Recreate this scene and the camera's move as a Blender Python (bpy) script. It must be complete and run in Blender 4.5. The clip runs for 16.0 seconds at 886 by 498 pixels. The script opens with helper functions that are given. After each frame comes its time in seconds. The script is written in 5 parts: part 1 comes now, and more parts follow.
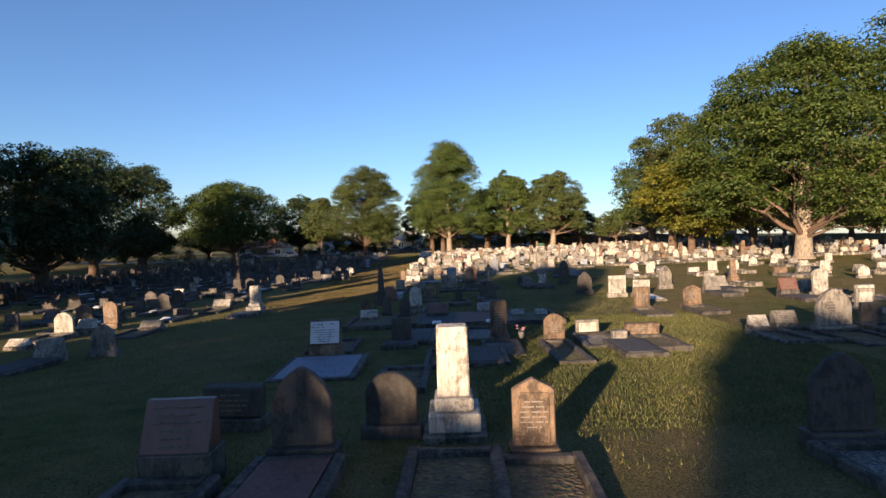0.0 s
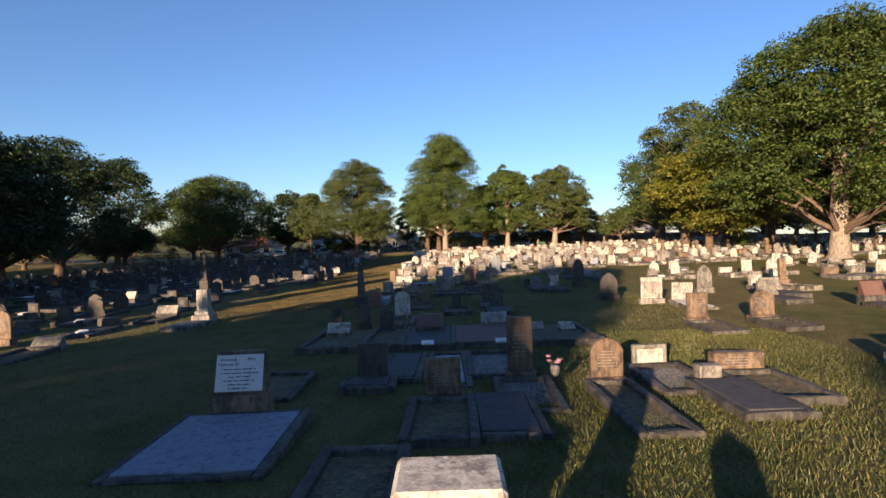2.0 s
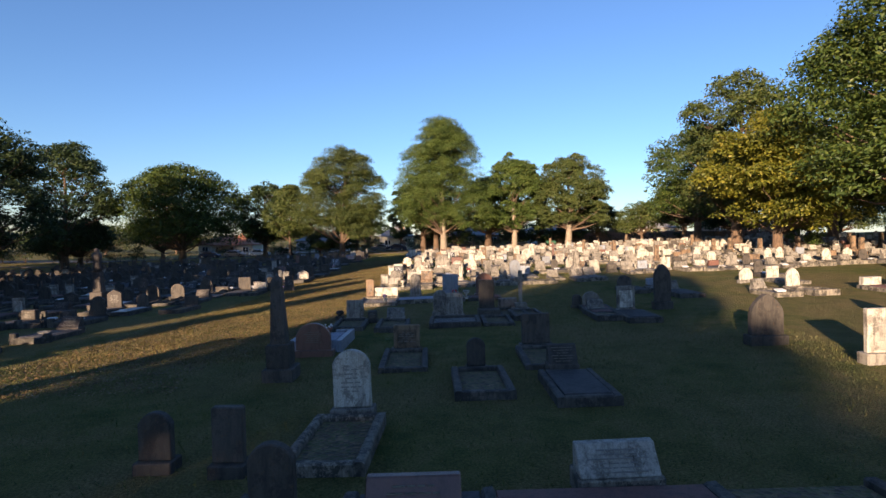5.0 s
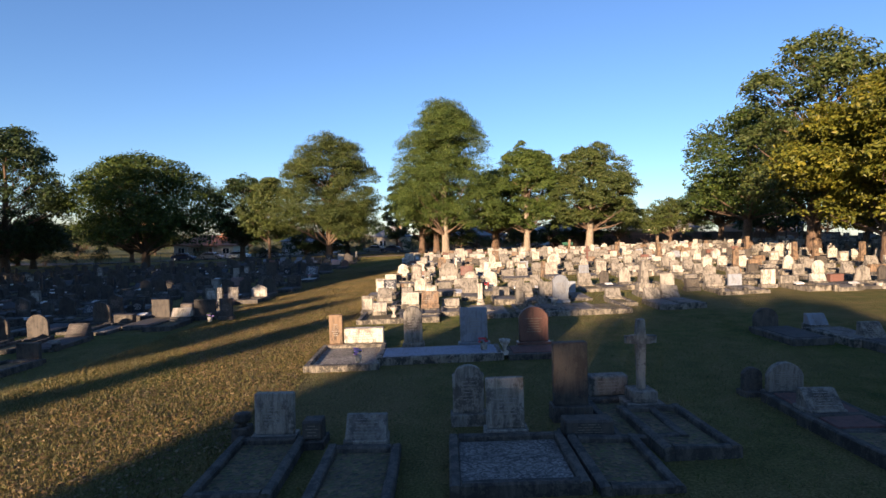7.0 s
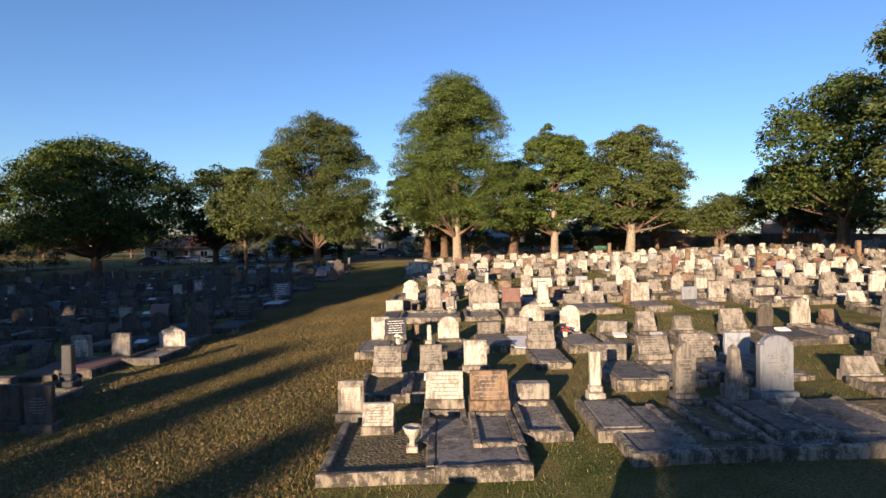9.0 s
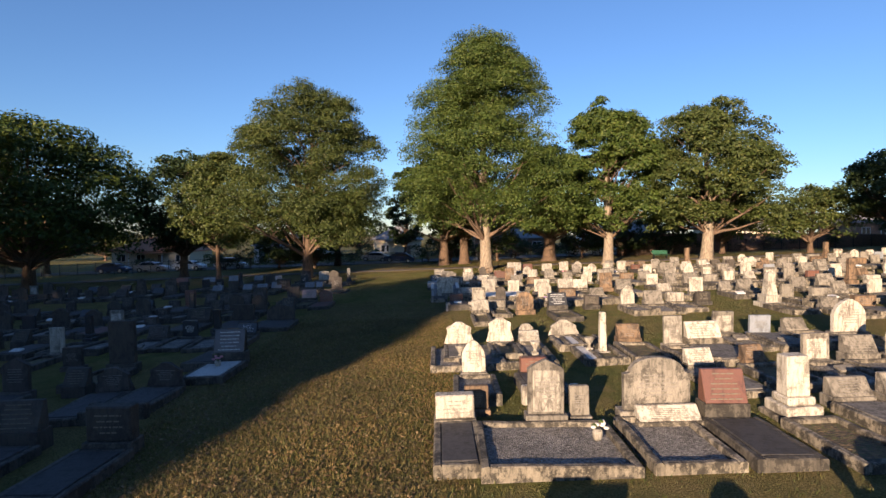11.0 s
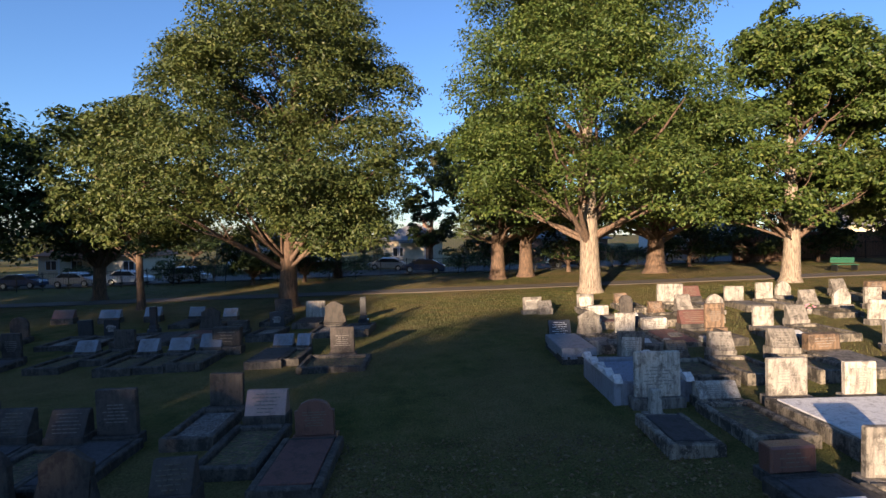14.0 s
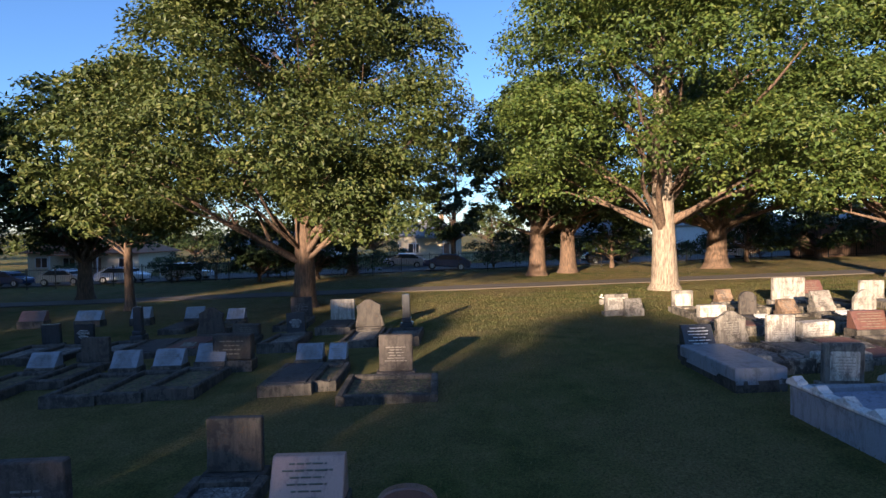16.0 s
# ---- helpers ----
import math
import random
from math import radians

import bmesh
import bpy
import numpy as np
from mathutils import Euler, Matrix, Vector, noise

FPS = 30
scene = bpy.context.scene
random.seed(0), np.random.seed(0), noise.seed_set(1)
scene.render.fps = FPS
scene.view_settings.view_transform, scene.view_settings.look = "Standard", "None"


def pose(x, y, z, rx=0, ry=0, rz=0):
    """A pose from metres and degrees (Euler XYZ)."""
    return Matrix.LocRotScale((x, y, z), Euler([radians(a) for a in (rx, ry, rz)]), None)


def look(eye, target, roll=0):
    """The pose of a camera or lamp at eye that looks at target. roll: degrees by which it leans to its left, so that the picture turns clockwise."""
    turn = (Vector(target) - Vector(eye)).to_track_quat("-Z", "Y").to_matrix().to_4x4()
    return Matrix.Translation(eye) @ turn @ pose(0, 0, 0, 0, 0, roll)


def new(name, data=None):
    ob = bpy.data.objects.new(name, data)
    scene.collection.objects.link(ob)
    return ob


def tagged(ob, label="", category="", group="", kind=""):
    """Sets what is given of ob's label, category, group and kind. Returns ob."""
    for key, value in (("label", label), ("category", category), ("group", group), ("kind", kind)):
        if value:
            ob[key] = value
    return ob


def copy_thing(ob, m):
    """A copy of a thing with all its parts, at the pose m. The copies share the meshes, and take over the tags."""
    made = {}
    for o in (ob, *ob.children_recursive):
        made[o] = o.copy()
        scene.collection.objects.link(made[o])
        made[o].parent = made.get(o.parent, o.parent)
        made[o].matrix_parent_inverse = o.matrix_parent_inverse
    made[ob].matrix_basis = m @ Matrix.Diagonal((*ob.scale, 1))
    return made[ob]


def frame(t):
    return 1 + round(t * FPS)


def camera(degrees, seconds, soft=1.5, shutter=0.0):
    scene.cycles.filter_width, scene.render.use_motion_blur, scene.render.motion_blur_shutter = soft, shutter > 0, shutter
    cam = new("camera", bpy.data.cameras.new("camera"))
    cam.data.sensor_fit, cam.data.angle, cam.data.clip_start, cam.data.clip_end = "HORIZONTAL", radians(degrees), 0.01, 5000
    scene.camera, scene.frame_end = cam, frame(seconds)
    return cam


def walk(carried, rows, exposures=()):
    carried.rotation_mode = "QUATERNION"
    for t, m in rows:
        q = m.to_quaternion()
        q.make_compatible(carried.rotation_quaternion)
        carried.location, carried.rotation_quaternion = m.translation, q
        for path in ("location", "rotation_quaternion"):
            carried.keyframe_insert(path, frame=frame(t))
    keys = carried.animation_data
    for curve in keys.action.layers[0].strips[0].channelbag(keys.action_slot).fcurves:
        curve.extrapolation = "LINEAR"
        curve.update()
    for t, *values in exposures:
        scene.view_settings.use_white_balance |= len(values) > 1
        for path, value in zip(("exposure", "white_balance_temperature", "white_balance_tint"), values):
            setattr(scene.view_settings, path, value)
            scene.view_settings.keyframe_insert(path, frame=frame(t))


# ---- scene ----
cam = camera(78.7, 16.0)
METRES, EYE, TILT, LEAN, TURN = 86.5, 3.894, 0.0, -3.0, 1.0
ROWS = [
    (0.0, 0.0, 0.0, 0.0, -0.09, -1.49, 3.31),
    (0.5, 0.0, 0.0132, -0.0009, -0.21, -1.51, 3.3),
    (1.0, 0.0003, 0.0288, -0.0019, -0.3, -1.52, 3.27),
    (1.5, 0.0007, 0.0463, -0.003, -0.4, -1.54, 3.23),
    (2.0, 0.0008, 0.0665, -0.0042, -0.49, -1.54, 3.19),
    (2.5, 0.001, 0.0889, -0.0055, -0.53, -1.53, 3.15),
    (3.0, 0.0011, 0.112, -0.0062, -0.57, -1.53, 3.1),
    (3.5, 0.001, 0.1356, -0.0068, -0.59, -1.54, 3.06),
    (4.0, 0.0005, 0.1605, -0.0088, -0.67, -1.54, 3.03),
    (6.5, -0.0037, 0.3196, -0.0079, -1.05, -1.63, 2.89),
    (7.0, -0.0055, 0.356, -0.0069, -1.09, -1.63, 2.86),
    (7.5, -0.0077, 0.3937, -0.0058, -1.13, -1.63, 2.83),
    (8.0, -0.0111, 0.4323, -0.0052, -1.2, -1.61, 2.77),
    (10.5, -0.0393, 0.635, -0.0003, -1.39, -1.66, 2.81),
    (11.0, -0.0463, 0.6762, 0.0007, -1.44, -1.69, 2.8),
    (11.5, -0.0538, 0.7177, 0.0012, -1.47, -1.68, 2.76),
    (12.0, -0.0614, 0.7592, 0.0016, -1.53, -1.65, 2.79),
    (12.5, -0.0691, 0.8006, 0.0024, -1.56, -1.72, 2.77),
    (13.0, -0.0763, 0.8425, 0.0027, -1.56, -1.71, 2.81),
    (13.5, -0.0839, 0.8849, 0.0021, -1.63, -1.67, 2.82),
    (14.0, -0.092, 0.9255, 0.0012, -1.8, -1.67, 2.89),
    (14.5, -0.0994, 0.9608, 0.0013, -1.94, -1.68, 2.91),
    (15.0, -0.1056, 0.9784, -0.0004, -1.97, -1.65, 2.89),
    (15.5, -0.1107, 0.9828, -0.0032, -1.78, -1.66, 2.92),
    (16.0, -0.1147, 0.9843, -0.0057, -1.55, -1.63, 2.96),
]
walk(cam, [(t, pose(0, 0, EYE, TILT, LEAN, TURN) @ pose(METRES * x, METRES * y, METRES * z, 90 + pitch, roll, yaw)) for t, x, y, z, yaw, pitch, roll in ROWS],
     exposures=[(0.0, 1.32, 6900, 23), (4.0, 1.40, 6900, 23), (7.5, 1.47, 6900, 23), (11.0, 1.27, 6800, 22), (12.5, 1.38, 6750, 22), (14.5, 1.60, 6600, 22), (16.0, 1.76, 6400, 22)])

# ---- ground shape ----
def clampf(v, a, b):
    return max(a, min(b, v))


def ground(x, y):
    """Height of the lawn: it falls to the west and dips in the middle."""
    u, v = clampf(x, -75, 75) / 10, clampf(y, 4, 132) / 10
    return 1.4666 +0.18168 * u -0.76248 * v +0.10726 * v * v -0.00436 * v ** 3 +0.06839 * u * v -0.00392 * u * v * v


# ---- light ----
SUN_AZ, SUN_EL = 24.0, 10.5   # shadows run this many degrees east of north; the sun's height
world = bpy.data.worlds.new("world")
scene.world = world
world.use_nodes = True
wn = world.node_tree.nodes
sky = wn.new("ShaderNodeTexSky")
sky.sky_type = "NISHITA"
sky.sun_disc = False
sky.sun_elevation = radians(SUN_EL)
sky.sun_rotation = radians(180 + SUN_AZ)
sky.air_density, sky.dust_density, sky.ozone_density = 1.0, 0.15, 5.0
world.node_tree.links.new(sky.outputs[0], wn["Background"].inputs[0])
wn["Background"].inputs[1].default_value = 0.088
sun = new("sun", bpy.data.lights.new("sun", "SUN"))
sun.data.energy, sun.data.angle, sun.data.color = 5.0, radians(0.6), (1.0, 0.80, 0.54)
sun.matrix_world = look((-40, -90, 25), (-40 + math.sin(radians(SUN_AZ)), -90 + math.cos(radians(SUN_AZ)), 25 - math.tan(radians(SUN_EL))))


# ---- materials ----
def nodes_of(name):
    m = bpy.data.materials.new(name)
    m.use_nodes = True
    return m, m.node_tree.nodes, m.node_tree.links, m.node_tree.nodes["Principled BSDF"]


def ramp(n, stops):
    r = n.new("ShaderNodeValToRGB")
    while len(r.color_ramp.elements) < len(stops):
        r.color_ramp.elements.new(0.5)
    for e, (p, c) in zip(r.color_ramp.elements, stops):
        e.position, e.color = p, (*c, 1)
    return r


def noise_tex(n, l, scale, detail=4, stretch=(1, 1, 1), rough=0.6):
    geo, mp, t = n.new("ShaderNodeNewGeometry"), n.new("ShaderNodeMapping"), n.new("ShaderNodeTexNoise")
    mp.inputs["Scale"].default_value = stretch
    t.inputs["Scale"].default_value, t.inputs["Detail"].default_value, t.inputs["Roughness"].default_value = scale, detail, rough
    l.new(geo.outputs["Position"], mp.inputs[0])
    l.new(mp.outputs[0], t.inputs["Vector"])
    return t.outputs["Fac"]


def mix(n, l, fac, a, b, mode="MIX"):
    m = n.new("ShaderNodeMix")
    m.data_type, m.blend_type = "RGBA", mode
    for sock, v in ((m.inputs[0], fac), (m.inputs[6], a), (m.inputs[7], b)):
        if isinstance(v, (float, int)):
            sock.default_value = v
        elif isinstance(v, tuple):
            sock.default_value = (*v, 1)
        else:
            l.new(v, sock)
    return m.outputs[2]


def bump(n, l, p, height, strength=0.4, dist=0.02):
    b = n.new("ShaderNodeBump")
    b.inputs["Strength"].default_value, b.inputs["Distance"].default_value = strength, dist
    l.new(height, b.inputs["Height"])
    l.new(b.outputs[0], p.inputs["Normal"])


def stone(name, base, stain, amount=0.5, rough=0.8, grain=60, vary=0.3, lichen=None):
    """Weathered stone: grain, downward streaks, ragged dark blotches, pale lichen spots, and a tone of its own for each piece."""
    m, n, l, p = nodes_of(name)
    fine = noise_tex(n, l, grain, 3)
    r2 = ramp(n, [(0.3, tuple(c * 0.75 for c in base)), (0.7, tuple(min(c * 1.18, 0.9) for c in base))])
    l.new(fine, r2.inputs[0])
    streak = noise_tex(n, l, 3.2, 6, (3.4, 3.4, 0.6), 0.7)
    r1 = ramp(n, [(0.58 - amount * 0.22, (0, 0, 0)), (0.70 - amount * 0.06, (0.9, 0.9, 0.9))])
    l.new(streak, r1.inputs[0])
    col = mix(n, l, r1.outputs[0], r2.outputs[0], stain)
    patch = noise_tex(n, l, 3.4, 9, (1, 1, 0.8), 0.78)
    r5 = ramp(n, [(0.585 - amount * 0.13, (0, 0, 0)), (0.635 - amount * 0.12, (amount + 0.1,) * 3)])
    l.new(patch, r5.inputs[0])
    col = mix(n, l, r5.outputs[0], col, tuple(c * 0.6 for c in stain))
    lich = noise_tex(n, l, 14, 6, (1, 1, 1), 0.75)
    r3 = ramp(n, [(0.59, (0, 0, 0)), (0.63, (amount, amount, amount))])
    l.new(lich, r3.inputs[0])
    col = mix(n, l, r3.outputs[0], col, lichen or tuple(c * 0.55 + 0.05 for c in base))
    info = n.new("ShaderNodeObjectInfo")
    r4 = ramp(n, [(0, (1 - vary, 1 - vary, 1 - vary)), (1, (1 + vary * 0.3,) * 3)])
    l.new(info.outputs["Random"], r4.inputs[0])
    col = mix(n, l, 1.0, col, r4.outputs[0], "MULTIPLY")
    l.new(col, p.inputs["Base Color"])
    p.inputs["Roughness"].default_value = rough
    bump(n, l, p, patch, 0.5, 0.02)
    return m


def plain(name, col, rough=0.6, metal=0.0, grain=40, depth=0.3):
    m, n, l, p = nodes_of(name)
    f = noise_tex(n, l, grain, 4)
    r = ramp(n, [(0.3, tuple(c * (1 - depth) for c in col)), (0.75, tuple(min(1, c * (1 + depth * 0.6)) for c in col))])
    l.new(f, r.inputs[0])
    l.new(r.outputs[0], p.inputs["Base Color"])
    p.inputs["Roughness"].default_value, p.inputs["Metallic"].default_value = rough, metal
    bump(n, l, p, f, 0.2, 0.005)
    return m


STONE = {
    "white": stone("white_marble", (0.485, 0.45, 0.38), (0.14, 0.118, 0.095), 0.55, vary=0.4),
    "grey": stone("grey_stone", (0.26, 0.235, 0.195), (0.065, 0.057, 0.047), 0.62),
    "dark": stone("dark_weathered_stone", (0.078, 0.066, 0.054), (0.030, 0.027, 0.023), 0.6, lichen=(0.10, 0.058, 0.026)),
    # dull: brown stone with the shade of the western rows in its colour
    "dull": stone("shade_darkened_brown_stone", (0.085, 0.070, 0.060), (0.034, 0.029, 0.025), 0.6),
    "red": stone("red_granite", (0.17, 0.082, 0.062), (0.07, 0.04, 0.033), 0.25, 0.35, 120),
    "pink": stone("pink_granite", (0.42, 0.25, 0.20), (0.2, 0.12, 0.1), 0.2, 0.4, 120),
    "sand": stone("brown_sandstone", (0.23, 0.15, 0.09), (0.06, 0.042, 0.03), 0.65, lichen=(0.17, 0.12, 0.07)),
    "black": stone("black_granite", (0.045, 0.047, 0.05), (0.025, 0.025, 0.025), 0.2, 0.205, 160),
    "blue": stone("blue_grey_granite", (0.24, 0.265, 0.30), (0.12, 0.13, 0.14), 0.35, 0.45, 120),
    "kerb": stone("kerb_concrete", (0.27, 0.235, 0.18), (0.045, 0.04, 0.032), 0.8, lichen=(0.22, 0.19, 0.145)),
    # darkkerb: the kerb concrete coloured darker, mainly for graves in shade
    "darkkerb": stone("shade_darkened_kerb", (0.105, 0.092, 0.074), (0.03, 0.027, 0.023), 0.75, lichen=(0.10, 0.09, 0.07)),
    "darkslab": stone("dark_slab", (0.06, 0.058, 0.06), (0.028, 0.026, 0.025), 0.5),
    "slab": stone("grey_slab", (0.17, 0.16, 0.145), (0.06, 0.054, 0.048), 0.6),
    "blueslab": stone("blue_slab", (0.28, 0.31, 0.38), (0.12, 0.12, 0.15), 0.3),
    "redslab": stone("red_slab", (0.17, 0.075, 0.06), (0.07, 0.045, 0.04), 0.4),
    "whiteslab": stone("white_slab", (0.60, 0.60, 0.58), (0.25, 0.24, 0.22), 0.25),
    "plaque": stone("white_plaque", (0.66, 0.65, 0.62), (0.30, 0.29, 0.27), 0.15, 0.4),
}
INK = plain("lead_lettering", (0.20, 0.185, 0.165), 0.5)
GILT = plain("pale_lettering", (0.17, 0.15, 0.115), 0.5)
CHALK = plain("white_lettering", (0.6, 0.6, 0.58), 0.5)


def litter(name, cols, scale, strength=0.8, dist=0.03):
    m, n, l, p = nodes_of(name)
    geo = n.new("ShaderNodeNewGeometry")
    v = n.new("ShaderNodeTexVoronoi")
    v.inputs["Scale"].default_value = scale
    l.new(geo.outputs["Position"], v.inputs["Vector"])
    sep = n.new("ShaderNodeSeparateColor")
    l.new(v.outputs["Color"], sep.inputs[0])
    r = ramp(n, [(i / (len(cols) - 1), c) for i, c in enumerate(cols)])
    l.new(sep.outputs[0], r.inputs[0])
    big = noise_tex(n, l, 2.0, 4)
    r2 = ramp(n, [(0.3, (0.6, 0.6, 0.6)), (0.7, (1.15, 1.15, 1.15))])
    l.new(big, r2.inputs[0])
    l.new(mix(n, l, 1.0, r.outputs[0], r2.outputs[0], "MULTIPLY"), p.inputs["Base Color"])
    p.inputs["Roughness"].default_value = 0.9
    bump(n, l, p, v.outputs["Distance"], strength, dist)
    return m


GRAVEL = litter("grey_gravel", [(0.07, 0.065, 0.06), (0.17, 0.16, 0.145), (0.32, 0.30, 0.27)], 32)
EARTH = litter("earth_and_leaves", [(0.05, 0.04, 0.025), (0.12, 0.085, 0.05), (0.08, 0.09, 0.03), (0.2, 0.13, 0.07)], 16)


def grass_material():
    m, n, l, p = nodes_of("mown_grass")
    big, mid, fine = noise_tex(n, l, 0.16, 5), noise_tex(n, l, 1.3, 5), noise_tex(n, l, 28, 4)
    r = ramp(n, [(0.35, (0.066, 0.092, 0.024)), (0.5, (0.125, 0.135, 0.04)), (0.66, (0.19, 0.16, 0.064))])
    l.new(mid, r.inputs[0])
    r2 = ramp(n, [(0.36, (0.0, 0.0, 0.0)), (0.64, (0.75, 0.75, 0.75))])
    l.new(big, r2.inputs[0])
    dry = ramp(n, [(0.3, (0.16, 0.122, 0.052)), (0.7, (0.29, 0.205, 0.10))])
    l.new(fine, dry.inputs[0])
    col = mix(n, l, r2.outputs[0], r.outputs[0], dry.outputs[0])
    r3 = ramp(n, [(0.3, (0.55, 0.55, 0.55)), (0.7, (1.3, 1.3, 1.3))])
    l.new(fine, r3.inputs[0])
    l.new(mix(n, l, 1.0, col, r3.outputs[0], "MULTIPLY"), p.inputs["Base Color"])
    p.inputs["Roughness"].default_value = 0.95
    p.inputs["Specular IOR Level"].default_value = 0.1
    bump(n, l, p, fine, 1.0, 0.11)
    return m


def leaf_material(name, a, b, c):
    m, n, l, p = nodes_of(name)
    geo = n.new("ShaderNodeNewGeometry")
    r = ramp(n, [(0.0, a), (0.6, b), (1.0, c)])
    l.new(geo.outputs["Random Per Island"], r.inputs[0])
    big = noise_tex(n, l, 0.5, 3)
    r2 = ramp(n, [(0.3, (0.65, 0.7, 0.7)), (0.7, (1.2, 1.15, 1.0))])
    l.new(big, r2.inputs[0])
    col = mix(n, l, 1.0, r.outputs[0], r2.outputs[0], "MULTIPLY")
    l.new(col, p.inputs["Base Color"])
    p.inputs["Roughness"].default_value = 0.5
    p.inputs["Specular IOR Level"].default_value = 0.3
    tr, mx = n.new("ShaderNodeBsdfTranslucent"), n.new("ShaderNodeMixShader")
    l.new(col, tr.inputs[0])
    mx.inputs[0].default_value = 0.24
    l.new(p.outputs[0], mx.inputs[1])
    l.new(tr.outputs[0], mx.inputs[2])
    l.new(mx.outputs[0], n["Material Output"].inputs[0])
    return m


LEAF = {
    "green": leaf_material("broad_green_leaves", (0.044, 0.078, 0.019), (0.083, 0.130, 0.030), (0.145, 0.172, 0.046)),
    "olive": leaf_material("olive_leaves", (0.042, 0.066, 0.019), (0.080, 0.110, 0.031), (0.135, 0.146, 0.050)),
    "gold": leaf_material("yellow_green_leaves", (0.080, 0.096, 0.014), (0.145, 0.150, 0.020), (0.220, 0.190, 0.028)),
    # deep: the green leaves coloured darker for crowns that are mostly side-lit
    "deep": leaf_material("dimmed_green_leaves", (0.030, 0.056, 0.013), (0.060, 0.096, 0.020), (0.110, 0.132, 0.028)),
    "dark": leaf_material("dark_green_leaves", (0.020, 0.038, 0.016), (0.040, 0.068, 0.023), (0.070, 0.098, 0.032)),
}


def bark_material(name, a, b):
    m, n, l, p = nodes_of(name)
    s = noise_tex(n, l, 5, 5, (3, 3, 0.5))
    r = ramp(n, [(0.35, a), (0.65, b)])
    l.new(s, r.inputs[0])
    l.new(r.outputs[0], p.inputs["Base Color"])
    p.inputs["Roughness"].default_value = 0.9
    bump(n, l, p, s, 1.0, 0.06)
    return m


BARK = {"pale": bark_material("pale_bark", (0.12, 0.092, 0.07), (0.35, 0.285, 0.21)),
        "limb": bark_material("russet_limb_bark", (0.06, 0.04, 0.03), (0.20, 0.13, 0.085)),
        "brown": bark_material("brown_bark", (0.05, 0.034, 0.024), (0.17, 0.105, 0.065))}
GRASS = grass_material()
ASPHALT = plain("asphalt", (0.07, 0.066, 0.06), 0.9, 0, 30)
PATHWAY = plain("worn_path_asphalt", (0.085, 0.07, 0.055), 0.95, 0, 25)
ROOF_RED, ROOF_GREY = plain("terracotta_roof", (0.36, 0.14, 0.07), 0.8, 0, 8), plain("grey_roof", (0.22, 0.22, 0.22), 0.7, 0, 8)
WALL_CREAM, WALL_WHITE, BRICK = plain("cream_render", (0.60, 0.52, 0.38), 0.85, 0, 3, 0.12), plain("white_weatherboard", (0.66, 0.66, 0.64), 0.8, 0, 3, 0.12), plain("brown_brickwork", (0.26, 0.16, 0.11), 0.9, 0, 6)
GLASS = plain("dark_window_glass", (0.03, 0.035, 0.04), 0.08, 0, 2, 0.1)
PAINT_W, PAINT_B, PAINT_S = plain("white_car_paint", (0.75, 0.76, 0.78), 0.25, 0, 2, 0.05), plain("dark_blue_car_paint", (0.03, 0.05, 0.11), 0.25, 0, 2, 0.05), plain("silver_car_paint", (0.45, 0.46, 0.48), 0.3, 0.6, 2, 0.05)
TYRE, FENCE, BENCH = plain("tyre_rubber", (0.02, 0.02, 0.02), 0.8), plain("black_fence_metal", (0.02, 0.022, 0.022), 0.5, 0.3), plain("green_bench_paint", (0.02, 0.12, 0.07), 0.6)
LIGHTS = plain("lamp_glass", (0.5, 0.1, 0.08), 0.2)


# ---- mesh helpers ----
def mesh_object(name, verts, faces, mat, parent=None, smooth=False):
    me = bpy.data.meshes.new(name)
    me.from_pydata(verts, [], faces)
    me.materials.append(mat)
    if smooth:
        me.shade_smooth()
    ob = new(name, me)
    ob.parent = parent
    return ob


def part(name, bm, mat, parent, label="", smooth=False):
    """Links a bmesh as one mesh object under a thing or a part."""
    bmesh.ops.recalc_face_normals(bm, faces=bm.faces)
    me = bpy.data.meshes.new(name)
    bm.to_mesh(me)
    bm.free()
    me.materials.append(mat)
    if smooth:
        me.shade_smooth()
    ob = new(name, me)
    ob.parent = parent
    return tagged(ob, label)


def box(bm, x0, x1, y0, y1, z0, z1, bev=0.0, top=1.0):
    """A box, its top face scaled by top, its edges rounded by bev."""
    made = bmesh.ops.create_cube(bm, size=1)["verts"]
    for v in made:
        k = top if v.co.z > 0 else 1.0
        v.co = Vector(((x0 + x1) / 2 + v.co.x * (x1 - x0) * k, (y0 + y1) / 2 + v.co.y * (y1 - y0) * k, z0 if v.co.z < 0 else z1))
    if bev:
        edges = list({e for v in made for e in v.link_edges})
        bmesh.ops.bevel(bm, geom=edges, offset=bev, segments=1, affect="EDGES")
    return bm


def boxed(*a, **k):
    return box(bmesh.new(), *a, **k)


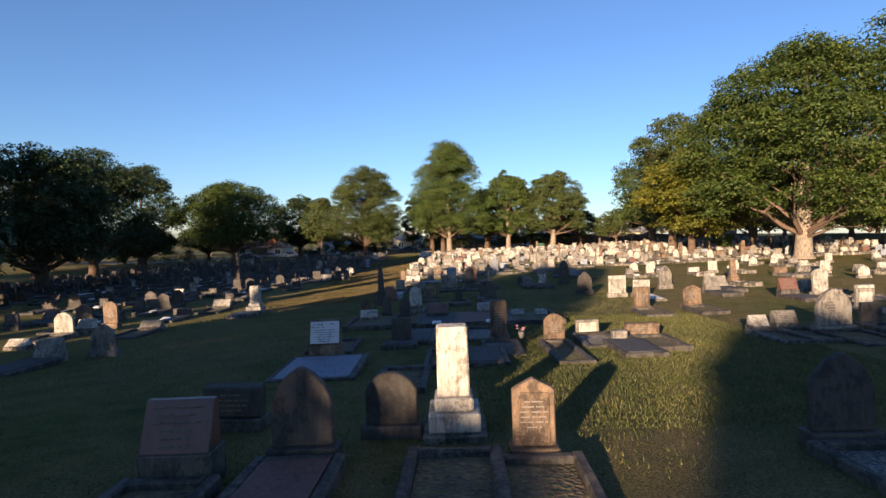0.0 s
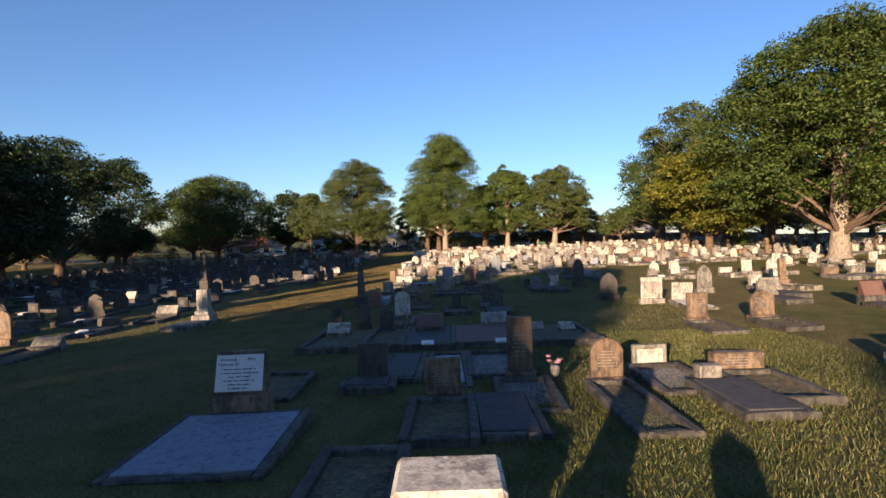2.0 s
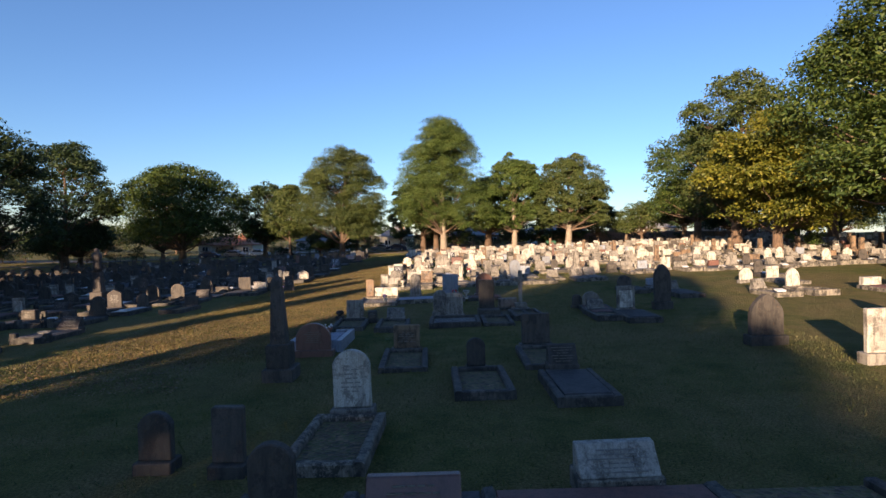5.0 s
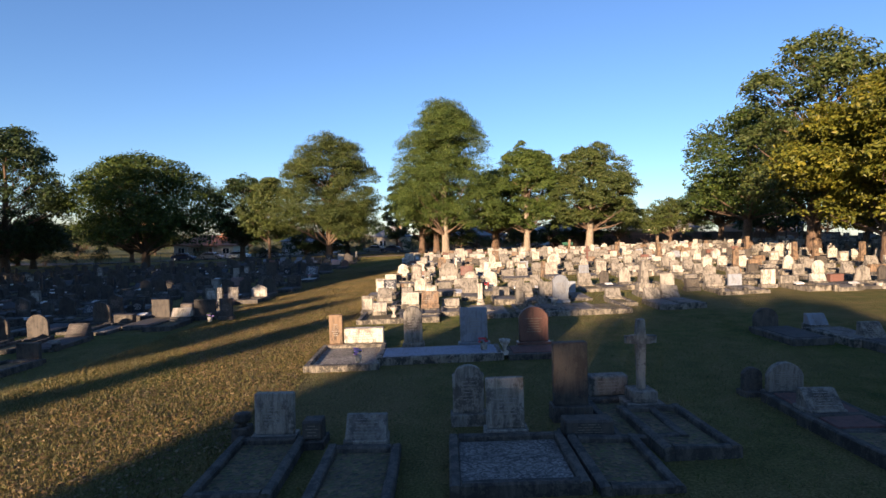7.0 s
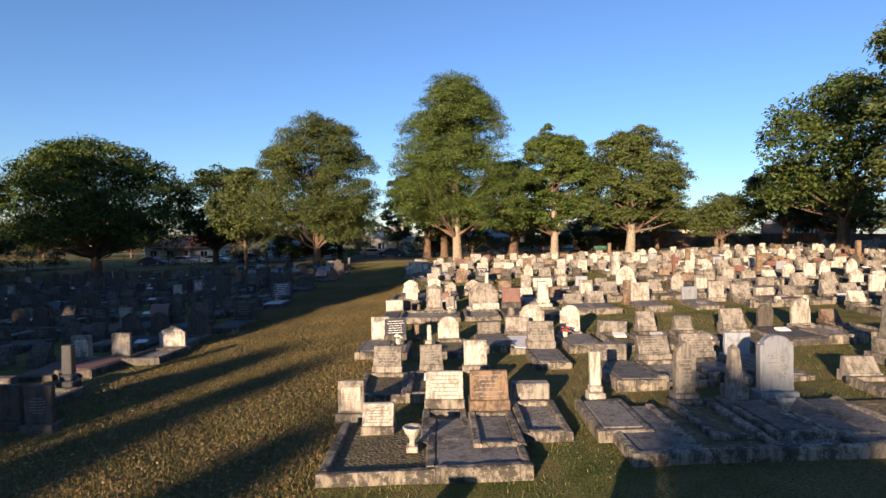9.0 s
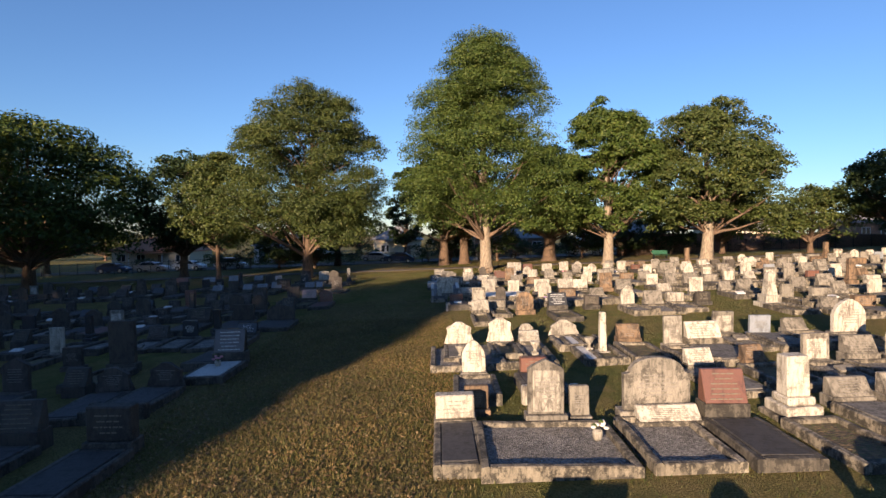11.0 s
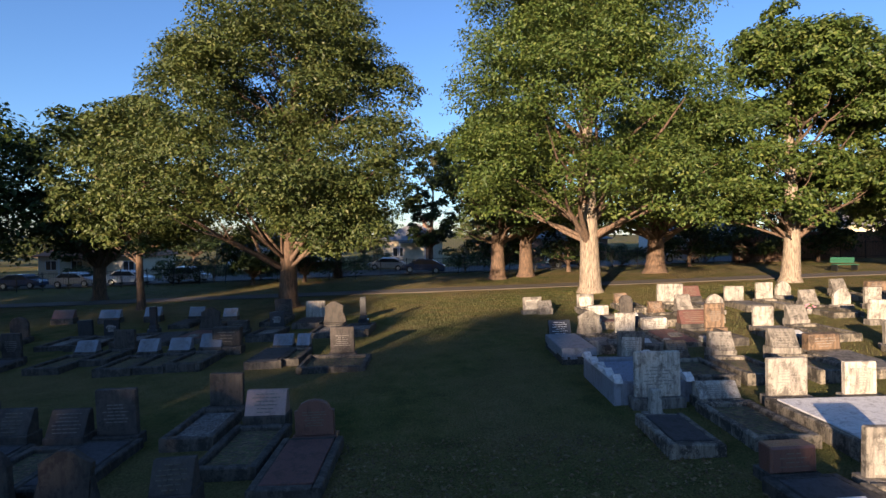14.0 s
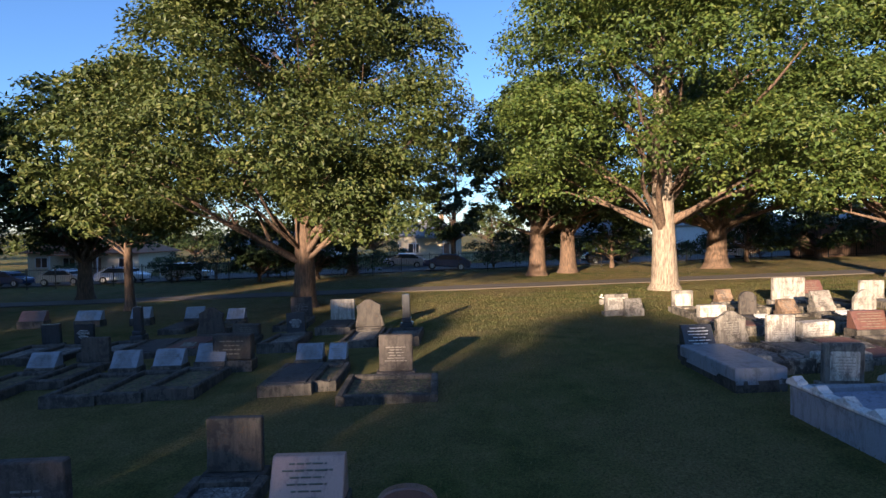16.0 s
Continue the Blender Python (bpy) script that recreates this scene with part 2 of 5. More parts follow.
def worn(bm, seed, x0, x1, y0, y1, z0, z1, amount=0.011, cuts=4):
    """A long stone with a rounded, uneven upper edge."""
    r = random.Random(seed)
    along_x = x1 - x0 > y1 - y0
    a0, a1, b0, b1 = (x0, x1, y0, y1) if along_x else (y0, y1, x0, x1)
    rings = []
    for i in range(cuts + 1):
        t = a0 + (a1 - a0) * (i / cuts + (r.uniform(-0.3, 0.3) / cuts if 0 < i < cuts else 0))
        e = lambda: r.uniform(-amount, amount)
        c = 0.02 + abs(e())
        ring = []
        for q, z in ((b0, z0), (b1, z0), (b1 + e() * 0.4, z1 - c), (b1 - c, z1 + e()), (b0 + c, z1 + e()), (b0 + e() * 0.4, z1 - c)):
            ring.append(bm.verts.new((t, q, z) if along_x else (q, t, z)))
        rings.append(ring)
    for p, q in zip(rings, rings[1:]):
        for i in range(6):
            bm.faces.new((p[i], p[(i + 1) % 6], q[(i + 1) % 6], q[i]))
    bm.faces.new(rings[0])
    bm.faces.new(rings[-1][::-1])
    return bm


def extruded(outline, y0, y1, bev=0.015):
    """An upright plate: an outline of (x, z) pushed from y0 to y1."""
    bm = bmesh.new()
    front = [bm.verts.new((x, y0, z)) for x, z in outline]
    back = [bm.verts.new((x, y1, z)) for x, z in outline]
    f = bm.faces.new(front)
    b = bm.faces.new(back[::-1])
    k = len(outline)
    for i in range(k):
        bm.faces.new((front[i], back[i], back[(i + 1) % k], front[(i + 1) % k]))
    if bev:
        bmesh.ops.bevel(bm, geom=list(set(f.edges) | set(b.edges)), offset=bev, segments=1, affect="EDGES")
    return bm


def lathe(profile, sides=14):
    """A turned body from (radius, height) pairs."""
    bm = bmesh.new()
    rings = [[bm.verts.new((r * math.cos(6.28319 * i / sides), r * math.sin(6.28319 * i / sides), z)) for i in range(sides)] for r, z in profile]
    for a, b in zip(rings, rings[1:]):
        for i in range(sides):
            bm.faces.new((a[i], a[(i + 1) % sides], b[(i + 1) % sides], b[i]))
    bm.faces.new(rings[0][::-1])
    bm.faces.new(rings[-1])
    return bm


def tube(path, sides=7):
    """Vertices and faces of a tapered limb along (point, radius) pairs."""
    verts, faces = [], []
    for k, (p, r) in enumerate(path):
        q = path[min(k + 1, len(path) - 1)][0] - path[max(k - 1, 0)][0]
        q = q.normalized() if q.length > 1e-6 else Vector((0, 0, 1))
        u = q.orthogonal().normalized()
        w = q.cross(u)
        for i in range(sides):
            a = 6.28319 * i / sides
            verts.append(tuple(p + (u * math.cos(a) + w * math.sin(a)) * r))
        if k:
            o = (k - 1) * sides
            faces += [(o + i, o + (i + 1) % sides, o + sides + (i + 1) % sides, o + sides + i) for i in range(sides)]
    return verts, faces


# ---- ground ----
def spread(a, b, fine0, fine1, step):
    inner = np.arange(fine0, fine1 + 0.01, step).tolist()
    low = [fine0 - d for d in (10, 25, 60, 150, 400, 1000, 2500) if fine0 - d >= a]
    high = [fine1 + d for d in (10, 25, 60, 150, 400, 1000, 2500) if fine1 + d <= b]
    return low[::-1] + inner + high


gxs, gys = spread(-2600, 2600, -76, 76, 1.0), spread(-2600, 2700, -30, 140, 1.0)
verts, faces = [], []
for yy in gys:
    for xx in gxs:
        wob = 0.035 * noise.noise((xx * 0.35, yy * 0.35, 0)) if abs(xx) < 80 and -30 < yy < 140 else 0
        verts.append((xx, yy, ground(xx, yy) + wob))
k = len(gxs)
for j in range(len(gys) - 1):
    for i in range(k - 1):
        faces.append((j * k + i, j * k + i + 1, j * k + k + i + 1, j * k + k + i))
tagged(mesh_object("ground", verts, faces, GRASS, None, True), "mown cemetery lawn with dry and green patches", "ground", kind="structure")


def strip(name, y_at, half, mat, label, x0=-120, x1=120, lift=0.05):
    vs, fs = [], []
    xs = np.arange(x0, x1 + 1, 2.0)
    for i, xx in enumerate(xs):
        edge = 0.12 * noise.noise((xx * 0.4, 3, 0))
        for s, dz in ((-half - 0.05, -0.12), (-half, 0), (half, 0), (half + 0.05, -0.12)):
            yy = y_at(xx) + s + edge
            vs.append((xx, yy, ground(xx, yy) + lift + dz))
        if i:
            o = (i - 1) * 4
            fs += [(o + q, o + 4 + q, o + 5 + q, o + 1 + q) for q in range(3)]
    return tagged(mesh_object(name, vs, fs, mat), label, "path", kind="structure")


strip("path", lambda x: 115.4 - 0.06 * x, 1.1, PATHWAY, "narrow worn asphalt path crossing the lawn")
strip("road", lambda x: 138.0, 4.2, ASPHALT, "asphalt street behind the cemetery fence", lift=0.06)


# ---- graves ----
LABELS = {"white": "white marble", "grey": "grey weathered stone", "dark": "dark lichen-stained stone", "red": "red granite", "pink": "pink granite",
          "sand": "brown sandstone", "dull": "shade-darkened brown stone", "black": "polished black granite", "blue": "blue-grey granite"}
KINDS = {"desk": ("desk_headstone", "low sloping"), "slab": ("square_headstone", "square-topped upright"), "round": ("round_headstone", "round-topped upright"),
         "gothic": ("gothic_headstone", "pointed gothic"), "peak": ("peaked_headstone", "peaked upright"), "shoulder": ("shouldered_headstone", "shouldered upright"),
         "pediment": ("pediment_headstone", "ornate pediment"), "pillar": ("pillar_monument", "tall pedestal"), "obelisk": ("obelisk_monument", "slender obelisk"),
         "cross": ("cross_monument", "tall cross"), "column": ("column_monument", "tall column"), "urn": ("urn_monument", "urn-topped"), "block": ("block_headstone", "low block"),
         "flat": ("kerbed_grave", "flat kerbed"), "post": ("stone_post", "slim stone post")}
FILL_LABEL = {"darkslab": "dark slab plot", "ledger": "raised pale ledger slab", "earth": "leafy kerbed plot", "gravel": "grey gravel plot", "slab": "grey slab plot", "blueslab": "blue-grey slab plot",
              "redslab": "red slab plot", "whiteslab": "white slab plot", "bluetile": "blue tiled plot", "frillkerb": "scalloped white kerb", "none": "on bare grass"}
rng = random.Random(7)
placed = []


def arc(cx, cz, r, a0, a1, k):
    return [(cx + r * math.cos(radians(a0 + (a1 - a0) * i / k)), cz + r * math.sin(radians(a0 + (a1 - a0) * i / k))) for i in range(k + 1)]


def outline(style, w, z0, h):
    """Counter-clockwise front outline from z0 to h."""
    a = w / 2
    feet = [(-a, z0), (a, z0)]
    if style == "round":
        r = a * 1.05
        drop = r - math.sqrt(max(r * r - a * a, 0))
        ang = math.degrees(math.asin(min(1, a / r)))
        return feet + arc(0, h - r, r, 90 - ang, 90 + ang, 12)
    if style == "gothic":
        s = min(w * 0.75, h * 0.4)
        right = [(a, h - s), (a * 0.93, h - s * 0.72), (a * 0.72, h - s * 0.42), (a * 0.42, h - s * 0.17), (a * 0.12, h - s * 0.02)]
        return feet + right + [(0, h)] + [(-x, z) for x, z in right[::-1]]
    if style == "peak":
        s = w * 0.28
        return feet + [(a, h - s), (a * 0.8, h - s * 0.72), (0, h), (-a * 0.8, h - s * 0.72), (-a, h - s)]
    if style == "shoulder":
        s = min(w * 0.3, h * 0.25)
        return feet + [(a, h - s), (a * 0.8, h - s * 0.95)] + [(a * 0.8 * math.cos(radians(t)), h - s * 0.8 + s * 0.8 * math.sin(radians(t))) for t in range(10, 171, 20)] + [(-a * 0.8, h - s * 0.95), (-a, h - s)]
    if style == "pediment":
        s = w * 0.35
        return feet + [(a, h - s * 1.1), (a * 1.08, h - s), (a * 1.08, h - s * 0.75), (a * 0.5, h - s * 0.28), (a * 0.3, h - s * 0.05), (0, h), (-a * 0.3, h - s * 0.05), (-a * 0.5, h - s * 0.28), (-a * 1.08, h - s * 0.75), (-a * 1.08, h - s), (-a, h - s * 1.1)]
    return feet + [(a, h - 0.02), (a - 0.02, h), (-a + 0.02, h), (-a, h - 0.02)]


def bars(w, z0, z1, y, lines, slope=0.0, seed=1):
    """Rows of raised strokes that stand for unreadable writing."""
    r = random.Random(seed)
    bm = bmesh.new()
    step = (z1 - z0) / max(lines, 1)
    for i in range(lines):
        z = z1 - (i + 0.5) * step
        half = w / 2 * r.uniform(0.45, 0.95)
        x = -half
        while x < half:
            e = min(half, x + r.uniform(0.05, 0.16))
            yy = y + slope * (z - z0)
            box(bm, x, e, yy - 0.002, yy + 0.012, z - step * 0.13, z + step * 0.13)
            x = e + 0.025
    return bm


def kerb_parts(root, w, length, front_y, fill, seed, cx=0.0, dark=False):
    a, kw, kh = w / 2, 0.15, 0.20
    y1, y0 = front_y, front_y - length
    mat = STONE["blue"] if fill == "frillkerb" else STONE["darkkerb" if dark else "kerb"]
    # grey slabs of shaded graves swap to the darker slab colour
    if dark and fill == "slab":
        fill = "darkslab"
    kh = 0.5 if fill == "frillkerb" else kh
    for name, q in (("kerb_stone", (-a, -a + kw, y0, y1)), ("kerb_stone", (a - kw, a, y0, y1)), ("kerb_stone", (-a + kw + 0.004, a - kw - 0.004, y0, y0 + kw)), ("kerb_stone", (-a + kw + 0.004, a - kw - 0.004, y1 - kw, y1))):
        part(name, worn(bmesh.new(), seed + int(abs(q[0] * 37 + q[2] * 91)), q[0] + cx, q[1] + cx, q[2], q[3], -0.25, kh), mat, root)
    if fill == "ledger":
        part("ledger_slab", worn(bmesh.new(), seed, cx - a, cx + a, y0, y1, 0.1, 0.42, 0.004), STONE["blue"], root)
        return
    inner = (cx - a + kw + 0.004, cx + a - kw - 0.004, y0 + kw + 0.004, y1 - kw - 0.004)
    if fill == "frillkerb":
        for i in range(5):
            for s in (-1, 1):
                yy = y0 + 0.07 + (length - 0.14) * i / 4
                xx = s * (a - kw / 2)
                part("scallop", extruded([(x * 0.3, kh + z * 0.3) for x, z in ((-0.6, 0), (0.6, 0), (0.45, 0.3), (0.2, 0.35), (0, 0.55), (-0.2, 0.35), (-0.45, 0.3))], -0.09, 0.09, 0.01), STONE["whiteslab"], root, "white scalloped coping stone").matrix_local = pose(xx, yy, 0, 0, 0, 90)
        part("grave_slab", boxed(*inner, -0.2, 0.40), STONE["blueslab"], root)
        for sx in (-1, 1):
            part("coping", boxed(sx * (a - kw / 2) - 0.1, sx * (a - kw / 2) + 0.1, y0, y1, kh + 0.003, kh + 0.06, bev=0.015), STONE["whiteslab"], root, "white coping on a blue-grey kerb")
    elif fill == "bluetile":
        part("infill", boxed(*inner, -0.2, 0.10), STONE["kerb"], root)
        r = random.Random(seed)
        nx, ny = 6, 16
        sx, sy = (inner[1] - inner[0]) / nx, (inner[3] - inner[2]) / ny
        tm = boxed(-sx * 0.45, sx * 0.45, -sy * 0.45, sy * 0.45, 0, 0.03, bev=0.004)
        first = part("tile", tm, TILE, root)
        first.location = (inner[0] + sx / 2, inner[2] + sy / 2, 0.10)
        for i in range(nx):
            for j in range(ny):
                if i or j:
                    t = new("tile", first.data)
                    t.parent = root
                    t.location = (inner[0] + sx * (i + 0.5), inner[2] + sy * (j + 0.5), 0.10 + r.uniform(-0.003, 0.003))
    elif fill in ("earth", "gravel"):
        part("infill", boxed(*inner, -0.2, 0.11), EARTH if fill == "earth" else GRAVEL, root)
    else:
        part("grave_slab", boxed(*inner, -0.2, 0.215, bev=0.01), STONE[fill], root)


def grave_thing(style, w, h, col, fill, seed=0, letters=True, kerb=None, dark=None):
    """A grave monument at the origin, its face to the south, its kerb before it."""
    name, word = KINDS[style]
    root = new(name)
    tagged(root, word + " " + LABELS[col] + " grave, " + FILL_LABEL[fill], "grave", "graves in rows")
    m = STONE[col]
    dark = col in ("dark", "red", "black") if dark is None else dark
    foot = STONE["darkkerb" if dark else "kerb"]
    r = random.Random(seed)
    th = 0.13 if h < 1.3 else 0.18
    base_h = clampf(h * 0.2, 0.12, 0.3)
    bd = th / 2 + 0.10
    face_ink = CHALK if col == "black" else GILT if col in ("black", "red", "dark", "pink") else INK
    depth = 0.2
    if style in ("round", "gothic", "peak", "shoulder", "pediment", "slab"):
        part("plinth", boxed(-w / 2, w / 2, -bd, bd, -0.25, base_h, bev=0.015), m if col not in ("white",) else STONE["grey"], root)
        k = w * 0.86
        part("headstone", extruded(outline(style, k, base_h, h), -th / 2, th / 2), m, root)
        if col in ("white", "grey", "sand") and style in ("pediment", "shoulder", "slab", "peak") and w > 0.6:
            part("panel", extruded(outline("shoulder" if style == "shoulder" else "slab", k * 0.74, base_h + 0.05, h - (h - base_h) * 0.2), -th / 2 - 0.012, -th / 2 + 0.02, 0.006), STONE["white" if col == "grey" and seed % 3 else col], root)
        if style == "pediment":
            for sx in (-1, 1):
                part("side_scroll", extruded([(sx * k * 0.5, base_h), (sx * k * 0.66, base_h), (sx * k * 0.62, base_h + 0.12), (sx * k * 0.54, base_h + (h - base_h) * 0.4), (sx * k * 0.5, base_h + (h - base_h) * 0.5)][::sx], -th / 2 + 0.02, th / 2 - 0.02, 0.006), m, root)
        if letters and w > 0.4 and col != "dark":
            tagged(part("inscription", bars(k * 0.7, base_h + (h - base_h) * 0.25, h - (h - base_h) * 0.3, -th / 2 - 0.012, 6, 0, seed), face_ink, root), kind="stuff")
    elif style == "desk":
        base_h = clampf(h * 0.42, 0.12, 0.45)
        part("plinth", boxed(-w / 2, w / 2, -0.26, 0.2, -0.25, base_h, bev=0.015), foot if col in ("red", "black", "white", "pink", "blue") else m, root)
        k = w * 0.47
        side = [(-0.22, base_h), (0.14, base_h), (0.12, h), (0.02, h)]
        bm = bmesh.new()
        ring = [[bm.verts.new((s * k, y, z)) for y, z in side] for s in (-1, 1)]
        bm.faces.new(ring[0][::-1])
        bm.faces.new(ring[1])
        for i in range(4):
            bm.faces.new((ring[0][i], ring[0][(i + 1) % 4], ring[1][(i + 1) % 4], ring[1][i]))
        bmesh.ops.bevel(bm, geom=bm.edges[:], offset=0.012, segments=1, affect="EDGES")
        part("tablet", bm, m, root)
        if letters:
            tagged(part("inscription", bars(k * 1.6, base_h + 0.04, h - 0.04, -0.22, 6, 0.24 / max(h - base_h, 0.1), seed), face_ink, root), kind="stuff")
        depth = 0.28
    elif style == "block":
        part("plinth", boxed(-w / 2 - 0.04, w / 2 + 0.04, -0.24, 0.24, -0.25, h * 0.3, bev=0.015), foot, root)
        part("headstone", extruded(outline("slab", w, h * 0.3, h), -0.16, 0.16, 0.03), m, root)
        if letters:
            tagged(part("inscription", bars(w * 0.7, h * 0.42, h * 0.88, -0.16, 4, 0, seed), face_ink, root), kind="stuff")
        depth = 0.26
    elif style in ("pillar", "obelisk", "cross", "column", "urn", "post"):
        a = w / 2
        if style == "post":
            part("plinth", boxed(-a, a, -a, a, -0.25, 0.12, bev=0.02), m, root)
            part("shaft", boxed(-a * 0.55, a * 0.55, -a * 0.55, a * 0.55, 0.12, h, bev=0.02, top=0.8), m, root)
        elif style == "pillar":
            part("plinth", boxed(-a, a, -a, a, -0.25, h * 0.09, bev=0.02), foot, root)
            part("plinth", boxed(-a * 0.82, a * 0.82, -a * 0.82, a * 0.82, h * 0.09, h * 0.26, bev=0.025), m, root)
            part("plinth", boxed(-a * 0.62, a * 0.62, -a * 0.62, a * 0.62, h * 0.26, h * 0.38, bev=0.03), m, root)
            part("shaft", boxed(-a * 0.52, a * 0.52, -a * 0.40, a * 0.40, h * 0.38, h, bev=0.02, top=0.95), m, root)
        elif style == "obelisk":
            part("plinth", boxed(-a, a, -a, a, -0.25, h * 0.12, bev=0.02), m, root)
            part("plinth", boxed(-a * 0.75, a * 0.75, -a * 0.75, a * 0.75, h * 0.12, h * 0.34, bev=0.02), m, root)
            bm = boxed(-a * 0.5, a * 0.5, -a * 0.5, a * 0.5, h * 0.34, h * 0.93, top=0.6)
            box(bm, -a * 0.3, a * 0.3, -a * 0.3, a * 0.3, h * 0.93, h, top=0.1)
            part("shaft", bm, m, root)
        elif style == "cross":
            part("plinth", boxed(-a * 1.2, a * 1.2, -0.32, 0.32, -0.25, h * 0.12, bev=0.02), m, root)
            part("plinth", boxed(-a * 0.8, a * 0.8, -0.24, 0.24, h * 0.12, h * 0.24, bev=0.02), m, root)
            c = max(0.07, a * 0.22)
            zc = h * 0.78
            part("cross", extruded([(-c, h * 0.24), (c, h * 0.24), (c, zc - c), (a, zc - c), (a, zc + c), (c, zc + c), (c, h), (-c, h), (-c, zc + c), (-a, zc + c), (-a, zc - c), (-c, zc - c)], -0.07, 0.07), m, root)
        elif style == "column":
            part("plinth", boxed(-a, a, -a, a, -0.25, h * 0.1, bev=0.03), m, root)
            part("plinth", boxed(-a * 0.75, a * 0.75, -a * 0.75, a * 0.75, h * 0.1, h * 0.3, bev=0.03), m, root)
            part("shaft", boxed(-a * 0.5, a * 0.5, -a * 0.5, a * 0.5, h * 0.3, h * 0.62, bev=0.03, top=0.85), m, root)
            st = part("finial", lathe([(0.2, 0), (0.24, h * 0.05), (0.20, h * 0.15), (0.24, h * 0.22), (0.27, h * 0.28), (0.13, h * 0.315), (0.12, h * 0.35), (0.09, h * 0.375), (0.02, h * 0.38)]), m, root, "", True)
            st.location.z = h * 0.62
        else:
            part("pedestal", boxed(-a, a, -a, a, -0.25, h * 0.5, bev=0.02, top=0.85), m, root)
            u = part("urn", lathe([(0.6 * a, 0), (0.35 * a, h * 0.06), (0.8 * a, h * 0.2), (1.0 * a, h * 0.33), (0.7 * a, h * 0.4), (0.85 * a, h * 0.44), (0.2 * a, h * 0.5)]), m, root, "", True)
            u.location.z = h * 0.5
        depth = max(a, 0.2)
    else:
        depth = 0.0
    if fill != "none":
        length = 2.4 if fill == "frillkerb" else 2.05
        width = 1.7 if fill == "frillkerb" else max(1.15, w + 0.2)
        cx = 0.0
        if kerb:
            cx, width, length = kerb[0], kerb[1], kerb[2] - depth - 0.006
        kerb_parts(root, width, length, (depth + length + 0.006) if fill == "frillkerb" else -depth - 0.006, fill, seed, cx, dark)
    return root


def site(x, y, turn=0.0, lean=0.0, tip=0.0):
    """A pose on the lawn that follows the fall of the ground a little."""
    return pose(x, y, ground(x, y), tip, -1.6 + lean, turn)


def grave(x, y, style, w, h, col, fill, kerb=None):
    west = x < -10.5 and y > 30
    # western graves lie in shade: their grey, blue and sand stones are coloured darker
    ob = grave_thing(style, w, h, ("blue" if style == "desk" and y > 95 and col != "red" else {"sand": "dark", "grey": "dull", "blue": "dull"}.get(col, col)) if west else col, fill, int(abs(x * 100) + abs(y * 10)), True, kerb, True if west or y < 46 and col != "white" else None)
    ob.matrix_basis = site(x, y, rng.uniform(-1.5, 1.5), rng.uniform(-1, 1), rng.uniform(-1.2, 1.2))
    placed.append((x, y))
    return ob


TILE = litter("blue_and_white_tile", [(0.22, 0.34, 0.42), (0.36, 0.48, 0.54), (0.52, 0.58, 0.58)], 7, 0.1, 0.002)

grave(-3.22, 6.36, "desk", 0.88, 0.99, "red", "earth")
grave(1.04, 6.80, "peak", 0.62, 1.07, "sand", "earth")
grave(0.03, 6.86, "flat", 1.01, 0.30, "dark", "earth")
grave(-1.90, 6.87, "gothic", 0.91, 1.26, "dark", "redslab")
grave(5.04, 7.02, "gothic", 0.95, 1.25, "dark", "gravel")
grave(-0.89, 7.96, "round", 0.88, 0.97, "dark", "none")
grave(0.04, 7.97, "pillar", 0.91, 1.64, "white", "none")
grave(-3.48, 8.55, "block", 0.91, 0.70, "dark", "none")
grave(-1.06, 12.65, "flat", 0.51, 0.52, "dark", "earth")
grave(-3.44, 14.73, "desk", 0.90, 1.13, "sand", "blueslab", kerb=(0.17, 2.07, 2.72))
grave(0.87, 15.25, "flat", 0.62, 0.55, "dark", "slab")
grave(-0.09, 15.30, "slab", 0.75, 0.82, "sand", "earth")
grave(-11.92, 15.79, "desk", 0.76, 0.69, "grey", "slab")
grave(4.99, 16.13, "block", 0.43, 0.39, "grey", "slab")
grave(3.08, 16.24, "round", 0.73, 0.94, "sand", "earth", kerb=(-0.06, 0.93, 3.11))
grave(-10.85, 16.60, "gothic", 0.88, 1.01, "grey", "none")
grave(11.68, 16.67, "gothic", 1.21, 1.40, "grey", "earth")
grave(1.46, 16.70, "slab", 0.59, 1.36, "sand", "gravel")
grave(5.90, 16.82, "block", 1.02, 0.49, "sand", "earth")
grave(-1.59, 17.05, "slab", 0.72, 0.86, "dark", "slab", kerb=(-0.02, 1.10, 1.00))
grave(-0.02, 19.52, "flat", 0.60, 0.44, "dark", "bluetile", kerb=(0.0, 0.94, 3.20))
grave(9.77, 17.36, "desk", 0.58, 0.56, "white", "earth")
grave(10.63, 17.43, "desk", 0.78, 0.67, "grey", "earth")
grave(4.41, 17.60, "slab", 0.87, 0.56, "grey", "gravel")
grave(-3.64, 17.73, "flat", 1.19, 0.46, "dark", "earth")
grave(13.68, 17.81, "slab", 0.78, 0.81, "dark", "earth")
grave(-0.99, 19.45, "flat", 0.56, 0.51, "dark", "slab", kerb=(0.0, 0.96, 2.60))
grave(-15.24, 18.71, "desk", 0.80, 0.38, "white", "none")
grave(-15.95, 21.92, "round", 0.93, 1.03, "white", "earth")
grave(-15.64, 22.87, "desk", 0.78, 0.63, "white", "none")
grave(-12.97, 23.10, "desk", 0.98, 0.46, "grey", "earth")
grave(3.86, 23.37, "desk", 0.53, 0.34, "white", "none")
grave(2.87, 23.70, "desk", 0.59, 0.33, "white", "none")
grave(-0.60, 23.83, "desk", 0.95, 0.70, "red", "none")
grave(8.45, 24.10, "slab", 0.80, 1.08, "sand", "earth")
grave(10.78, 24.32, "peak", 0.92, 1.10, "sand", "earth")
